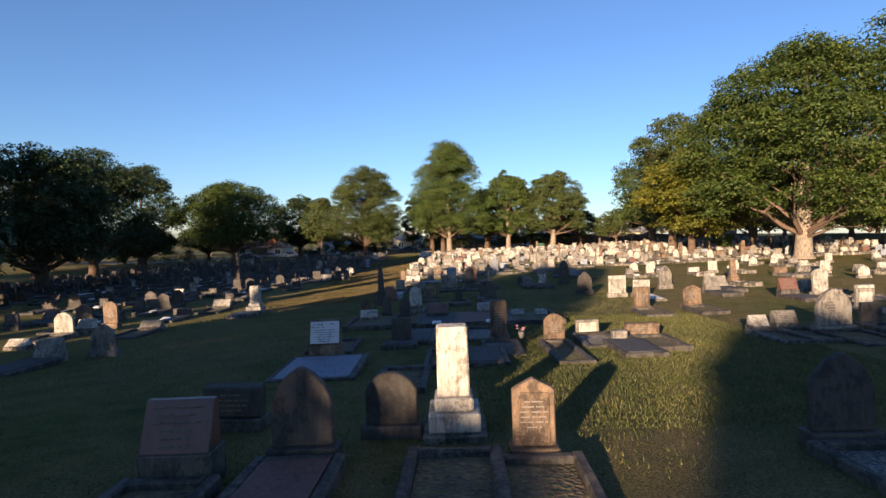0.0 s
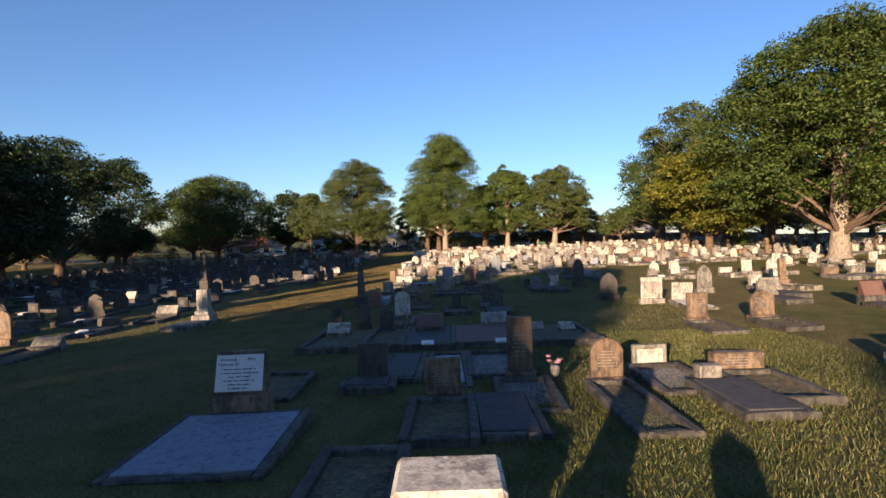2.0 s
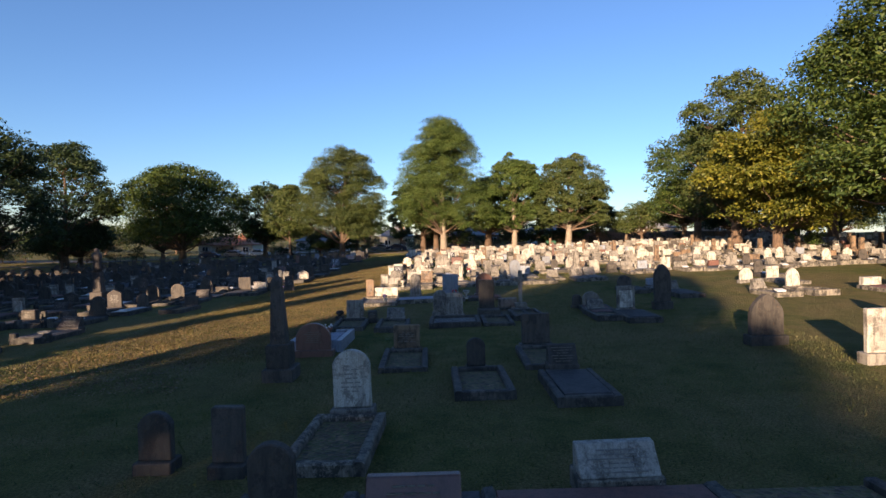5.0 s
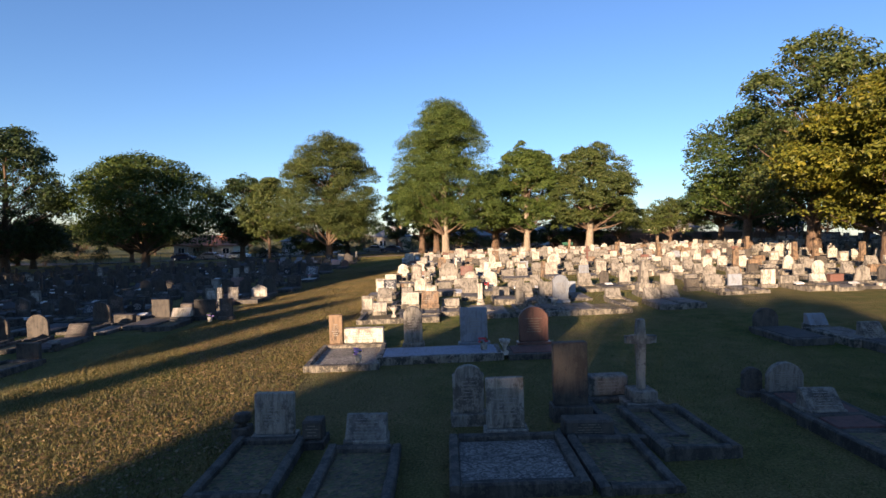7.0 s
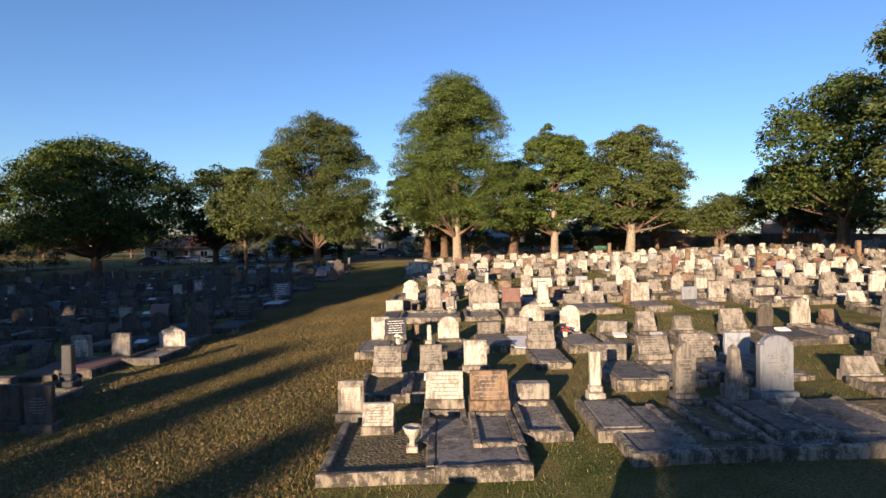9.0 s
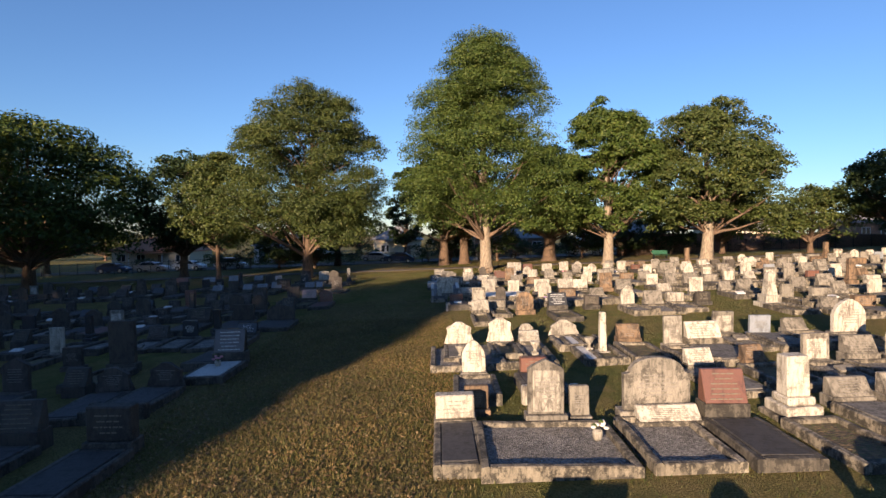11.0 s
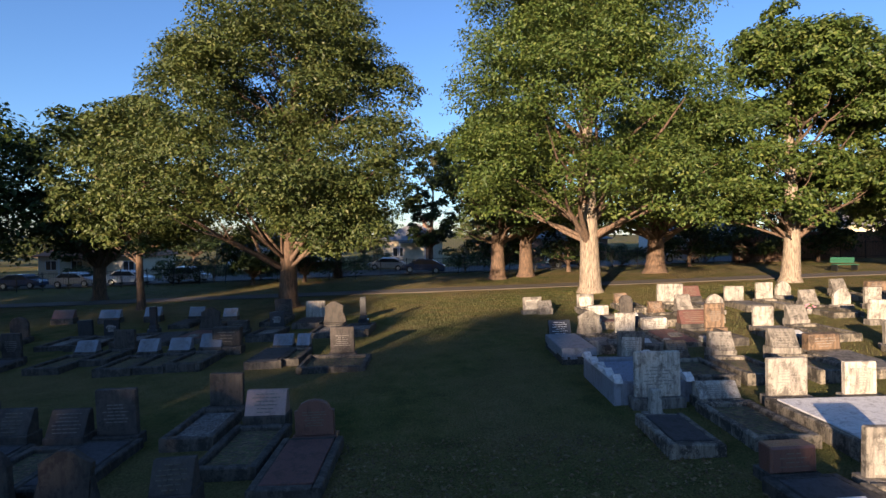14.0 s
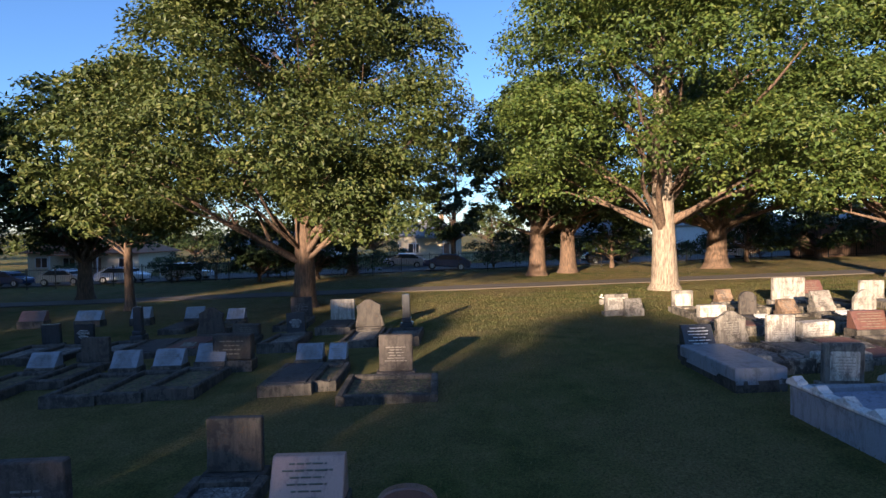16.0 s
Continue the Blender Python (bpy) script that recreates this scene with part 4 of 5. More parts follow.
def tree(x, y, h, w, clear, trunk_r, leaves, shape, leaf, bark, label, seed, lean=0.0, size=0.30, pads=150, bare=0):
    """A broad-leaved tree: a buttressed trunk, forking limbs and pads of many single leaves."""
    r = random.Random(seed)
    nr = np.random.RandomState(seed)
    root = tagged(new("tree"), label, "tree", "cemetery trees")
    root.matrix_basis = pose(x, y, ground(x, y) - 0.1, 0, 0, 0)
    ch = h - clear
    spots, sizes = [], []
    phase = [r.uniform(0, 6.28) for _ in range(4)]
    while len(spots) < pads:
        f = r.uniform(0.0, 1.0)
        wide = crown_radius(shape, f)
        if r.random() > wide + 0.2:
            continue
        a = r.uniform(0, 6.28319)
        pr = w * r.uniform(0.085, 0.17)
        way = Vector((math.cos(a), math.sin(a), f * ch / w * 2)) * 1.7
        lobes = 1 + 0.15 * noise.noise(way + Vector((seed * 3.1, 0, 0))) + 0.15 * noise.noise(way * 2.6 + Vector((0, seed * 1.7, 0)))
        rad = max(0.0, w / 2 * wide * lobes - pr * 0.85)
        if r.random() < 0.26:
            rad *= r.uniform(0.2, 0.85)
        spots.append(Vector((rad * math.cos(a) + lean * f, rad * math.sin(a), clear + pr * 0.5 + (ch - pr * 1.35) * f)))
        sizes.append(pr)
    # trunk and limbs
    verts, faces = [], []

    def add(path, sides=7):
        v, fc = tube(path, sides)
        o = len(verts)
        verts.extend(v)
        faces.extend([tuple(i + o for i in q) for q in fc])

    top = clear + ch * 0.72
    spine = []
    for i in range(9):
        f = i / 8
        flare = 1.5 if i == 0 else 1.0
        spine.append((Vector((lean * f * 0.8 + 0.25 * math.sin(f * 5 + phase[0]) * f, 0.25 * math.sin(f * 4 + phase[1]) * f, top * f)), trunk_r * flare * (1 - 0.86 * f ** 1.2)))
    spine.insert(1, (Vector((0, 0, 0.45)), trunk_r * 1.1))
    add(spine, 12)
    trunk = mesh_object("trunk", verts, faces, BARK[bark], root, True)
    verts, faces = [], []
    for s in r.sample(spots, min(len(spots), 46)):
        f = clampf((s.z - 0.75 * math.hypot(s.x, s.y) - 0.5) / top, (clear * 0.8 + r.uniform(0, 0.8)) / top, 0.95)
        i = f * 8
        p0 = Vector((lean * f * 0.8 + 0.25 * math.sin(f * 5 + phase[0]) * f, 0.25 * math.sin(f * 4 + phase[1]) * f, top * f))
        d = s - p0
        r0 = trunk_r * (0.13 + 0.22 * (1 - f)) * r.uniform(0.7, 1.2)
        mid = p0 + d * 0.5 + Vector((r.uniform(-0.4, 0.4), r.uniform(-0.4, 0.4), 0.04 * d.length + r.uniform(-0.3, 0.3)))
        kink = Vector((r.uniform(-0.3, 0.3), r.uniform(-0.3, 0.3), r.uniform(-0.15, 0.35))) * (0.12 * d.length)
        add([(p0, r0), (p0 + d * 0.25 + kink, r0 * 0.8), (mid, r0 * 0.55), (p0 + d * 0.8 - kink * 0.6, r0 * 0.33), (s, r0 * 0.12)], 5)
        for _ in range(2):
            e = mid + Vector((r.uniform(-1.3, 1.3), r.uniform(-1.3, 1.3), r.uniform(0.1, 1.2)))
            add([(mid, r0 * 0.3), (mid.lerp(e, 0.5) + Vector((0, 0, 0.1)), r0 * 0.2), (e, r0 * 0.06)], 4)
    tagged(mesh_object("branchwork", verts, faces, BARK["limb"], root, True), kind="stuff")
    # each pad is a cushion of small tufts, set mostly over its upper side
    centre = np.array([tuple(s) for s in spots])
    pr = np.array(sizes)
    tufts = 20
    td = nr.normal(size=(len(pr) * tufts, 3))
    td /= np.linalg.norm(td, axis=1)[:, None]
    td[:, 2] = np.where(td[:, 2] < -0.45, -td[:, 2], td[:, 2])
    tr = np.repeat(pr, tufts) * nr.uniform(0.24, 0.42, len(td))
    tc = np.repeat(centre, tufts, 0) + td * (np.repeat(pr, tufts) * nr.uniform(0.6, 0.95, len(td)))[:, None] * np.array([1.0, 1.0, 0.82])
    # leaves, tuft by tuft
    per = np.maximum(3, (leaves * tr ** 2 / np.sum(tr ** 2)).astype(int))
    c = np.repeat(tc, per, 0)
    rr = np.repeat(tr, per)[:, None]
    d = nr.normal(size=(len(c), 3))
    d /= np.linalg.norm(d, axis=1)[:, None]
    d[:, 2] = np.where(d[:, 2] < -0.35, -d[:, 2] * 0.6, d[:, 2])
    rad = nr.uniform(0.2, 1.0, (len(c), 1)) ** 0.5
    pos = c + d * rad * rr * np.array([1.15, 1.15, 0.8])
    pos += nr.normal(size=pos.shape) * 0.06
    out = np.repeat(td, per, 0)
    d = d * 0.6 + out * 0.5
    nrm = d * 0.8 + np.array([0, 0, 0.55]) + nr.normal(size=d.shape) * 0.45
    nrm /= np.linalg.norm(nrm, axis=1)[:, None]
    ax = np.cross(nrm, nr.normal(size=d.shape))
    ax /= np.linalg.norm(ax, axis=1)[:, None] + 1e-9
    bx = np.cross(nrm, ax)
    ln = size * nr.uniform(0.6, 1.25, (len(c), 1))
    quad = np.stack([pos - ax * ln * 0.5, pos + bx * ln * 0.27 + nrm * ln * 0.06, pos + ax * ln * 0.5 - nrm * ln * 0.1, pos - bx * ln * 0.27 + nrm * ln * 0.06], 1).reshape(-1, 3)
    mesh_object("crown", quad.tolist(), np.arange(len(quad)).reshape(-1, 4).tolist(), LEAF[leaf], root)
    return root


G = "broad evergreen tree with pale trunk on the lawn"
tree(-0.4, 110.9, 23.2, 18.0, 3.4, 0.58, 205000, "tall", "green", "pale", "tall evergreen tree with thick pale trunk and layered crown", 11, -0.6, 0.205, 160)
tree(-17.6, 110.3, 19.0, 16.0, 2.4, 0.50, 170000, "bell", "olive", "brown", "rounded evergreen tree with dense olive crown", 12, 0.3, 0.21, 140)
tree(11.7, 111.6, 16.6, 12.0, 2.9, 0.50, 80000, "bell", "green", "pale", G, 13, 0, 0.28, 95)
tree(20.5, 109.7, 15.8, 13.4, 2.7, 0.57, 86000, "dome", "olive", "pale", G, 14, 0.3, 0.28, 100)
tree(8.1, 122.5, 14.0, 12.4, 2.7, 0.73, 26000, "dome", "green", "brown", G, 15, 0, 0.38, 110)
tree(-4.4, 122.7, 14.3, 10.6, 3.1, 0.59, 22000, "dome", "dark", "brown", G, 16, 0, 0.38, 100)
tree(-1.9, 124.1, 14.2, 10.0, 3.1, 0.59, 16000, "dome", "dark", "brown", G, 17, 0, 0.38, 80)
tree(-18.8, 132.2, 10.6, 8.3, 2.8, 0.45, 14000, "round", "dark", "brown", G, 18, 0, 0.38, 70)
tree(-9.8, 137.5, 14.0, 5.9, 2.4, 0.29, 12000, "round", "dark", "brown", "slender dark evergreen tree near the fence", 19, 0, 0.38, 60)
tree(-33.6, 119.2, 14.6, 11.6, 2.6, 0.45, 26000, "round", "dark", "brown", "rounded dark evergreen tree", 20, 0, 0.38, 110)
tree(-27.0, 112.5, 13.0, 9.0, 3.4, 0.24, 28000, "round", "olive", "brown", "rounded olive-green tree beside a larger one", 35, 0, 0.30, 100)
tree(-70.0, 122.0, 9.0, 14.0, 1.8, 0.5, 18000, "dome", "dark", "brown", "large shaded evergreen tree", 36, 0, 0.45, 90)
tree(-62.5, 138.0, 9.5, 15.0, 1.8, 0.45, 18000, "dome", "dark", "brown", "large shaded evergreen tree", 37, 0, 0.45, 90)
tree(-45.5, 112.0, 17.6, 22.0, 2.2, 0.60, 60000, "dome", "deep", "brown", "wide shaded evergreen tree with flat crown", 21, 0, 0.42, 180)
tree(-45.4, 59.0, 17.1, 16.0, 2.6, 0.71, 40000, "dome", "dark", "brown", "large shaded evergreen tree with thick trunk", 22, 0, 0.38, 120)
tree(-53.0, 79.0, 20.0, 17.0, 2.6, 0.71, 36000, "dome", "dark", "brown", "large shaded evergreen tree with thick trunk", 23, 0, 0.38, 110)
tree(-61.0, 105.0, 21.5, 15.5, 2.2, 0.59, 40000, "round", "dark", "brown", "tall shaded evergreen tree", 24, 0, 0.4, 110)
tree(-72.0, 92.0, 18.3, 17.7, 2.6, 0.59, 16000, "dome", "dark", "brown", "large shaded evergreen tree", 25, 0, 0.5, 90)
tree(35.4, 54.9, 22.3, 22.4, 2.4, 0.80, 105000, "dome", "deep", "pale", "huge spreading evergreen tree with flared pale trunk", 27, 0, 0.34, 150)
tree(49.6, 59.0, 26.5, 24.0, 3.3, 0.94, 40000, "dome", "deep", "pale", "huge spreading evergreen tree", 28, 0, 0.42, 120)
tree(30.2, 68.4, 13.8, 14.5, 2.0, 0.47, 60000, "dome", "gold", "brown", "spreading tree with yellow-green autumn leaves", 29, 0, 0.34, 90)
tree(31.9, 78.5, 20.0, 13.0, 3.1, 0.59, 28000, "round", "olive", "brown", "tall open olive-green tree", 30, 0, 0.36, 100)
tree(35.0, 94.4, 17.0, 15.0, 3.1, 0.55, 28000, "dome", "deep", "brown", G, 31, 0, 0.38, 110)
tree(46.8, 84.6, 18.9, 16.5, 3.1, 0.59, 18000, "dome", "deep", "brown", G, 34, 0, 0.42, 90)
tree(41.0, 112.1, 11.0, 11.0, 2.8, 0.47, 20000, "dome", "dark", "brown", "dark evergreen tree by the wall", 32, 0, 0.38, 80)
tree(35.5, 117.0, 7.6, 10.5, 1.3, 0.28, 16000, "dome", "olive", "brown", "low spreading olive-green tree", 38, 0, 0.32, 70)
tree(29.5, 123.9, 8.3, 9.4, 1.4, 0.29, 12000, "dome", "olive", "brown", "low spreading olive-green tree", 33, 0, 0.34, 60)
for i, (bx, by, bh, bw) in enumerate(((60, 74, 13, 15), (68, 93, 14, 16), (57, 104, 11, 13), (72, 118, 12, 16), (56, 124, 9, 13), (-84, 112, 11, 15), (-82, 134, 9, 15), (-98, 124, 12, 18), (88, 113, 10, 15), (102, 108, 11, 17), (84, 96, 10, 13), (112, 128, 11, 18))):
    tree(bx, by, bh, bw, 1.0, 0.4, 11000, "dome", "dark", "brown", "dense dark evergreen tree at the edge of the lawn", 240 + i, 0, 0.5, 70)
for i, bx in enumerate((-25.5, -21.0, -3.5, 2.5, 13.5, 19.5, 25.0)):
    tree(bx, 127.8 + 0.4 * (i % 3), 5.0 + 0.6 * (i % 4), 6.2, 0.7, 0.16, 6000, "dome", "dark", "brown", "low dark understorey tree near the fence", 260 + i, 0, 0.34, 45)
SH = "evergreen tree casting long shade over the lawn"
# trees to the south and west, whose long shade lies over the lawn
for sx, sy, sh, sw, sp, sd in SHADE:
    tree(sx, sy, sh, sw, 1.6, 0.5, 17000 if sd in (201, 202) else int(16000 * (sw / 17) ** 2) + 2500, sp, "dark", "brown", SH, sd, 0, 0.8, 110)


# far woods and shrubs
def shrub(x, y, h, w, seed, leaf="dark", label="clipped dark evergreen shrub", count=2500):
    ob = tree(x, y, h, w, h * 0.12, 0.08, count, "dome", leaf, "brown", label, seed, 0, 0.22, 24)
    ob.name = "shrub"
    ob["category"] = "shrub"
    return ob


shrub(36.0, 73.2, 3.0, 3.5, 50, "green")
for i in range(9):
    shrub(-50 + i * 11.4 + rng.uniform(-2, 2), 144.5 + rng.uniform(-0.5, 1), rng.uniform(1.6, 3.2), rng.uniform(2.5, 4.5), 60 + i, rng.choice(["dark", "olive"]), "garden shrub before a house", 1200)
for i in range(9):
    shrub(-112 + i * 6.0 + rng.uniform(-1.5, 1.5), 131.8 + rng.uniform(-0.3, 0.6), rng.uniform(2.4, 4.2), rng.uniform(4, 6.5), 160 + i, "dark", "dark overgrown hedge shrub along the fence", 1800)
for i in range(22):
    hx = -34 + i * 3.9 + rng.uniform(-0.8, 0.8)
    if not -15.5 < hx < -6.5:
        shrub(hx, 132.3 + rng.uniform(-0.3, 0.5), rng.uniform(2.2, 3.6), rng.uniform(4.2, 6), 180 + i, "dark", "dark overgrown shrub along the fence", 1700)
for i in range(15):
    tree(-140 + i * 20 + rng.uniform(-4, 4), 180 + rng.uniform(-7, 20), rng.uniform(7, 11), rng.uniform(13, 19), 1.2, 0.3, 4200, "dome", rng.choice(["dark", "olive", "dark"]), "brown", "distant garden tree behind the houses", 80 + i, 0, 0.6, 60)


# ---- fence, street and houses ----
def fence_panel(x, y, w):
    root = tagged(new("fence_panel"), "black steel picket fence panel along the street", "fence", "street fence")
    root.matrix_basis = pose(x, y, ground(x, y), 0, -math.degrees(math.atan(0.03)) if abs(x) < 70 else 0, 0)
    for xx in (0, ):
        part("post", boxed(-0.035, 0.035, -0.035, 0.035, -0.2, 1.75, bev=0.005), FENCE, root)
    for z in (0.2, 1.55):
        part("rail", boxed(0.037, w - 0.037, -0.02, 0.02, z, z + 0.04), FENCE, root)
    bm = bmesh.new()
    for i in range(1, 16):
        xx = i * w / 16
        box(bm, xx - 0.011, xx + 0.011, -0.034, -0.022, 0.1, 1.7)
    tagged(part("picketing", bm, FENCE, root), kind="stuff")
    return root


first_panel = fence_panel(-74.4, 130.2, 2.4)
for i in range(1, 62):
    xx = -74.4 + 2.4 * i
    copy_thing(first_panel, pose(xx, 130.2, ground(xx, 130.2), 0, -math.degrees(math.atan(0.03)), 0))


def car(x, y, paint, label, flip=1, tall=0.0):
    root = tagged(new("car"), label, "car", "parked cars")
    root.matrix_basis = pose(x, y, ground(x, y) + 0.06, 0, -2.4, 0 if flip > 0 else 180)
    body = [(-2.1, 0.28), (2.1, 0.28), (2.15, 0.55), (2.05, 0.72), (1.2, 0.86), (0.55, 1.38 + tall), (-0.9, 1.42 + tall), (-1.75, 0.95 + tall * 0.5), (-2.1, 0.88), (-2.18, 0.5)]
    part("body", extruded(body, -0.85, 0.85, 0.07), paint, root)
    glass = [(1.05, 0.90), (0.5, 1.32 + tall), (-0.85, 1.35 + tall), (-1.5, 0.97)]
    for s in (-1, 1):
        part("side_window", extruded(glass[::-1], s * 0.852 - 0.01, s * 0.852 + 0.01, 0), GLASS, root)
        for xx in (-1.3, 1.3):
            w = part("wheel", extruded(arc(0, 0, 0.32, 0, 345, 23), -0.1, 0.1, 0.02), TYRE, root)
            w.location = (xx, s * 0.80, 0.32)
            rim = part("rim", extruded(arc(0, 0, 0.2, 0, 345, 23), -0.012, 0.012, 0), PAINT_S, w)
            rim.location = (0, s * 0.104, 0)
        part("headlight", boxed(2.05, 2.16, s * 0.6 - 0.15, s * 0.6 + 0.15, 0.56, 0.68), WALL_WHITE, root)
        part("tail_light", boxed(-2.17, -2.06, s * 0.65 - 0.12, s * 0.65 + 0.12, 0.62, 0.82), LIGHTS, root)
    part("windscreen", boxed(0.70, 1.12, -0.7, 0.7, 0.93, 1.2 + tall), GLASS, root)
    return root


car(-45.0, 134.0, PAINT_S, "silver hatchback parked along the street")
car(-39.8, 134.0, PAINT_W, "white sedan parked along the street")
car(-34.2, 134.5, PAINT_W, "white utility parked along the street", 1, 0.15)
car(-50.4, 134.2, PAINT_B, "dark blue sedan parked along the street")
car(-10.6, 134.3, PAINT_B, "dark blue wagon parked along the street", -1)
car(-14.8, 140.7, PAINT_S, "silver car parked by the far kerb", -1)
car(4.1, 134.2, PAINT_B, "dark car parked along the street")
car(15.3, 134.3, PAINT_W, "pale car parked along the street", -1)
car(26.0, 134.3, PAINT_B, "dark car parked along the street")


def house(x, y, w, d, eave, ridge, wall_mat, roof_mat, label, seed):
    r = random.Random(seed)
    root = tagged(new("house"), label, "house", "houses across the street")
    root.matrix_basis = pose(x, y, ground(x, y), 0, 0, 0)
    a, b = w / 2, d / 2
    part("wall", boxed(-a, a, -b, b, -0.6, eave), wall_mat, root)
    o = 0.5
    bm = bmesh.new()
    base = [bm.verts.new(p) for p in ((-a - o, -b - o, eave), (a + o, -b - o, eave), (a + o, b + o, eave), (-a - o, b + o, eave))]
    hip = min(a, b) * 0.9
    top = [bm.verts.new((-a + hip, 0, ridge)), bm.verts.new((a - hip, 0, ridge))]
    low = [bm.verts.new(v.co - Vector((0, 0, 0.14))) for v in base]
    bm.faces.new((base[0], base[1], top[1], top[0]))
    bm.faces.new((base[2], base[3], top[0], top[1]))
    bm.faces.new((base[1], base[2], top[1]))
    bm.faces.new((base[3], base[0], top[0]))
    for i in range(4):
        bm.faces.new((low[i], low[(i + 1) % 4], base[(i + 1) % 4], base[i]))
    bm.faces.new(low[::-1])
    roof = part("roof", bm, roof_mat, root)
    part("chimney", boxed(a * 0.3, a * 0.3 + 0.6, 0.2, 0.8, eave + 0.4, ridge + 0.5), BRICK, roof)
    k = max(2, int(w / 3))
    for i in range(k):
        xx = -a + (i + 0.5) * w / k
        if i == k // 2:
            part("door", boxed(xx - 0.45, xx + 0.45, -b - 0.03, -b + 0.05, 0.1, 2.15), BRICK, root)
            continue
        win = part("window", boxed(xx - 0.75, xx + 0.75, -b - 0.05, -b + 0.05, 0.95, 2.2), WALL_WHITE, root)
        for s in (-1, 1):
            part("pane", boxed(xx + s * 0.35 - 0.3, xx + s * 0.35 + 0.3, -b - 0.062, -b - 0.052, 1.03, 2.12), GLASS, win)
    porch = part("porch_roof", boxed(-a * 0.45, a * 0.45, -b - 1.9, -b - 0.004, eave - 0.35, eave - 0.2), roof_mat, root)
    for s in (-1, 1):
        part("porch_post", boxed(s * a * 0.42 - 0.06, s * a * 0.42 + 0.06, -b - 1.8, -b - 1.68, -0.5, eave - 0.35), WALL_WHITE, root)
    return root


house(-53.1, 153.4, 13, 9, 2.8, 5.0, WALL_CREAM, ROOF_RED, "cream bungalow with terracotta hip roof", 1)
house(-30.7, 155.8, 12, 9, 2.8, 4.8, WALL_WHITE, ROOF_GREY, "white weatherboard bungalow with grey roof", 2)
house(-12.4, 156.9, 8, 8, 3.2, 5.6, WALL_CREAM, ROOF_GREY, "cream cottage with grey hip roof", 3)
house(7.1, 154.6, 12, 9, 2.8, 4.8, BRICK, ROOF_GREY, "brown brick bungalow with grey roof", 5)
house(27.1, 154.6, 13, 9, 3.0, 5.2, WALL_WHITE, ROOF_GREY, "white bungalow with grey hip roof", 6)
house(48.4, 153.4, 13, 9, 3.0, 5.2, WALL_CREAM, ROOF_GREY, "cream bungalow with grey hip roof", 7)
house(70.8, 152.2, 13, 9, 3.0, 5.2, BRICK, ROOF_GREY, "brown brick bungalow with grey roof", 8)

# long rendered wall to the east of the fence, and the bench
part_wall = boxed(19, 73, 131.0, 131.25, 0.0, 3.9, bev=0.02)
yard = part("boundary_wall", part_wall, BRICK, None)
tagged(yard, "long brown brick boundary wall in dappled shade", "wall", kind="structure")
bench = tagged(new("park_bench"), "green painted slatted park bench on the lawn", "bench")
bench.matrix_basis = pose(19.1, 117.0, ground(19.1, 117.0))
for i in range(4):
    part("seat_slat", boxed(-0.85, 0.85, -0.25 + i * 0.12, -0.15 + i * 0.12, 0.42, 0.46, bev=0.005), BENCH, bench)
for i in range(3):
    part("back_slat", boxed(-0.85, 0.85, 0.24, 0.28, 0.55 + i * 0.13, 0.65 + i * 0.13, bev=0.005), BENCH, bench)
for s in (-0.7, 0.7):
    part("leg", boxed(s - 0.03, s + 0.03, -0.22, 0.30, -0.1, 0.418), FENCE, bench)


# ---- family plot surround, vases, turf and fallen leaves ----
def plot_surround(x0, x1, y0, y1, cells, label, kerb="kerb"):
    """A kerbed family plot divided into cells, each with its own infill and share of the width."""
    root = tagged(new("plot_surround"), label, "kerb")
    xm, ym = (x0 + x1) / 2, (y0 + y1) / 2
    tilt = -math.degrees(math.atan((ground(x1, ym) - ground(x0, ym)) / (x1 - x0)))
    fall = math.degrees(math.atan((ground(xm, y1) - ground(xm, y0)) / (y1 - y0)))
    root.matrix_basis = pose(xm, ym, ground(xm, ym), fall, tilt, 0)
    a, b, k = (x1 - x0) / 2, (y1 - y0) / 2, 0.16
    at = -a
    part("kerb_stone", worn(bmesh.new(), int(abs(at * 53) + 7), -a, -a + k, -b + k + 0.006, b, -0.35, 0.2, 0.016, 6), STONE[kerb], root)
    for i, (fill, share) in enumerate(cells):
        end = at + share * 2 * a
        part("kerb_stone", worn(bmesh.new(), int(abs(at * 53) + 7), at, end - 0.006, -b, -b + k, -0.35, 0.2 + 0.02 * (i % 2), 0.016, 6), STONE[kerb], root)
        part("kerb_stone", worn(bmesh.new(), int(abs(at * 53) + 7), end - k, end, -b + k + 0.006, b, -0.35, 0.2, 0.016, 6), STONE[kerb], root)
        inner = (at + (k if i == 0 else 0) + 0.006, end - k - 0.006, -b + k + 0.006, b)
        if fill in ("earth", "gravel"):
            part("infill", boxed(*inner, -0.3, 0.10), EARTH if fill == "earth" else GRAVEL, root)
        else:
            part("grave_slab", boxed(*inner, -0.3, 0.17, bev=0.01), STONE[fill], root)
        at = end
    return root


# this plot's kerb takes the darkened colour used for graves in shade
plot_surround(-4.31, 4.41, 20.79, 24.70, (("earth", 0.22), ("earth", 0.13), ("darkslab", 0.17), ("redslab", 0.28), ("earth", 0.20)), "dark concrete kerb dividing a long family plot", "darkkerb")
plot_surround(-5.26, -1.49, 73.99, 76.75, (("gravel", 0.27), ("earth", 0.13), ("slab", 0.20), ("earth", 0.20), ("gravel", 0.20)), "stained kerb of sunlit double plots in a row")
plot_surround(-4.43, -1.08, 52.41, 54.81, (("earth", 0.55), ("slab", 0.45)), "low kerb around two leafy plots")
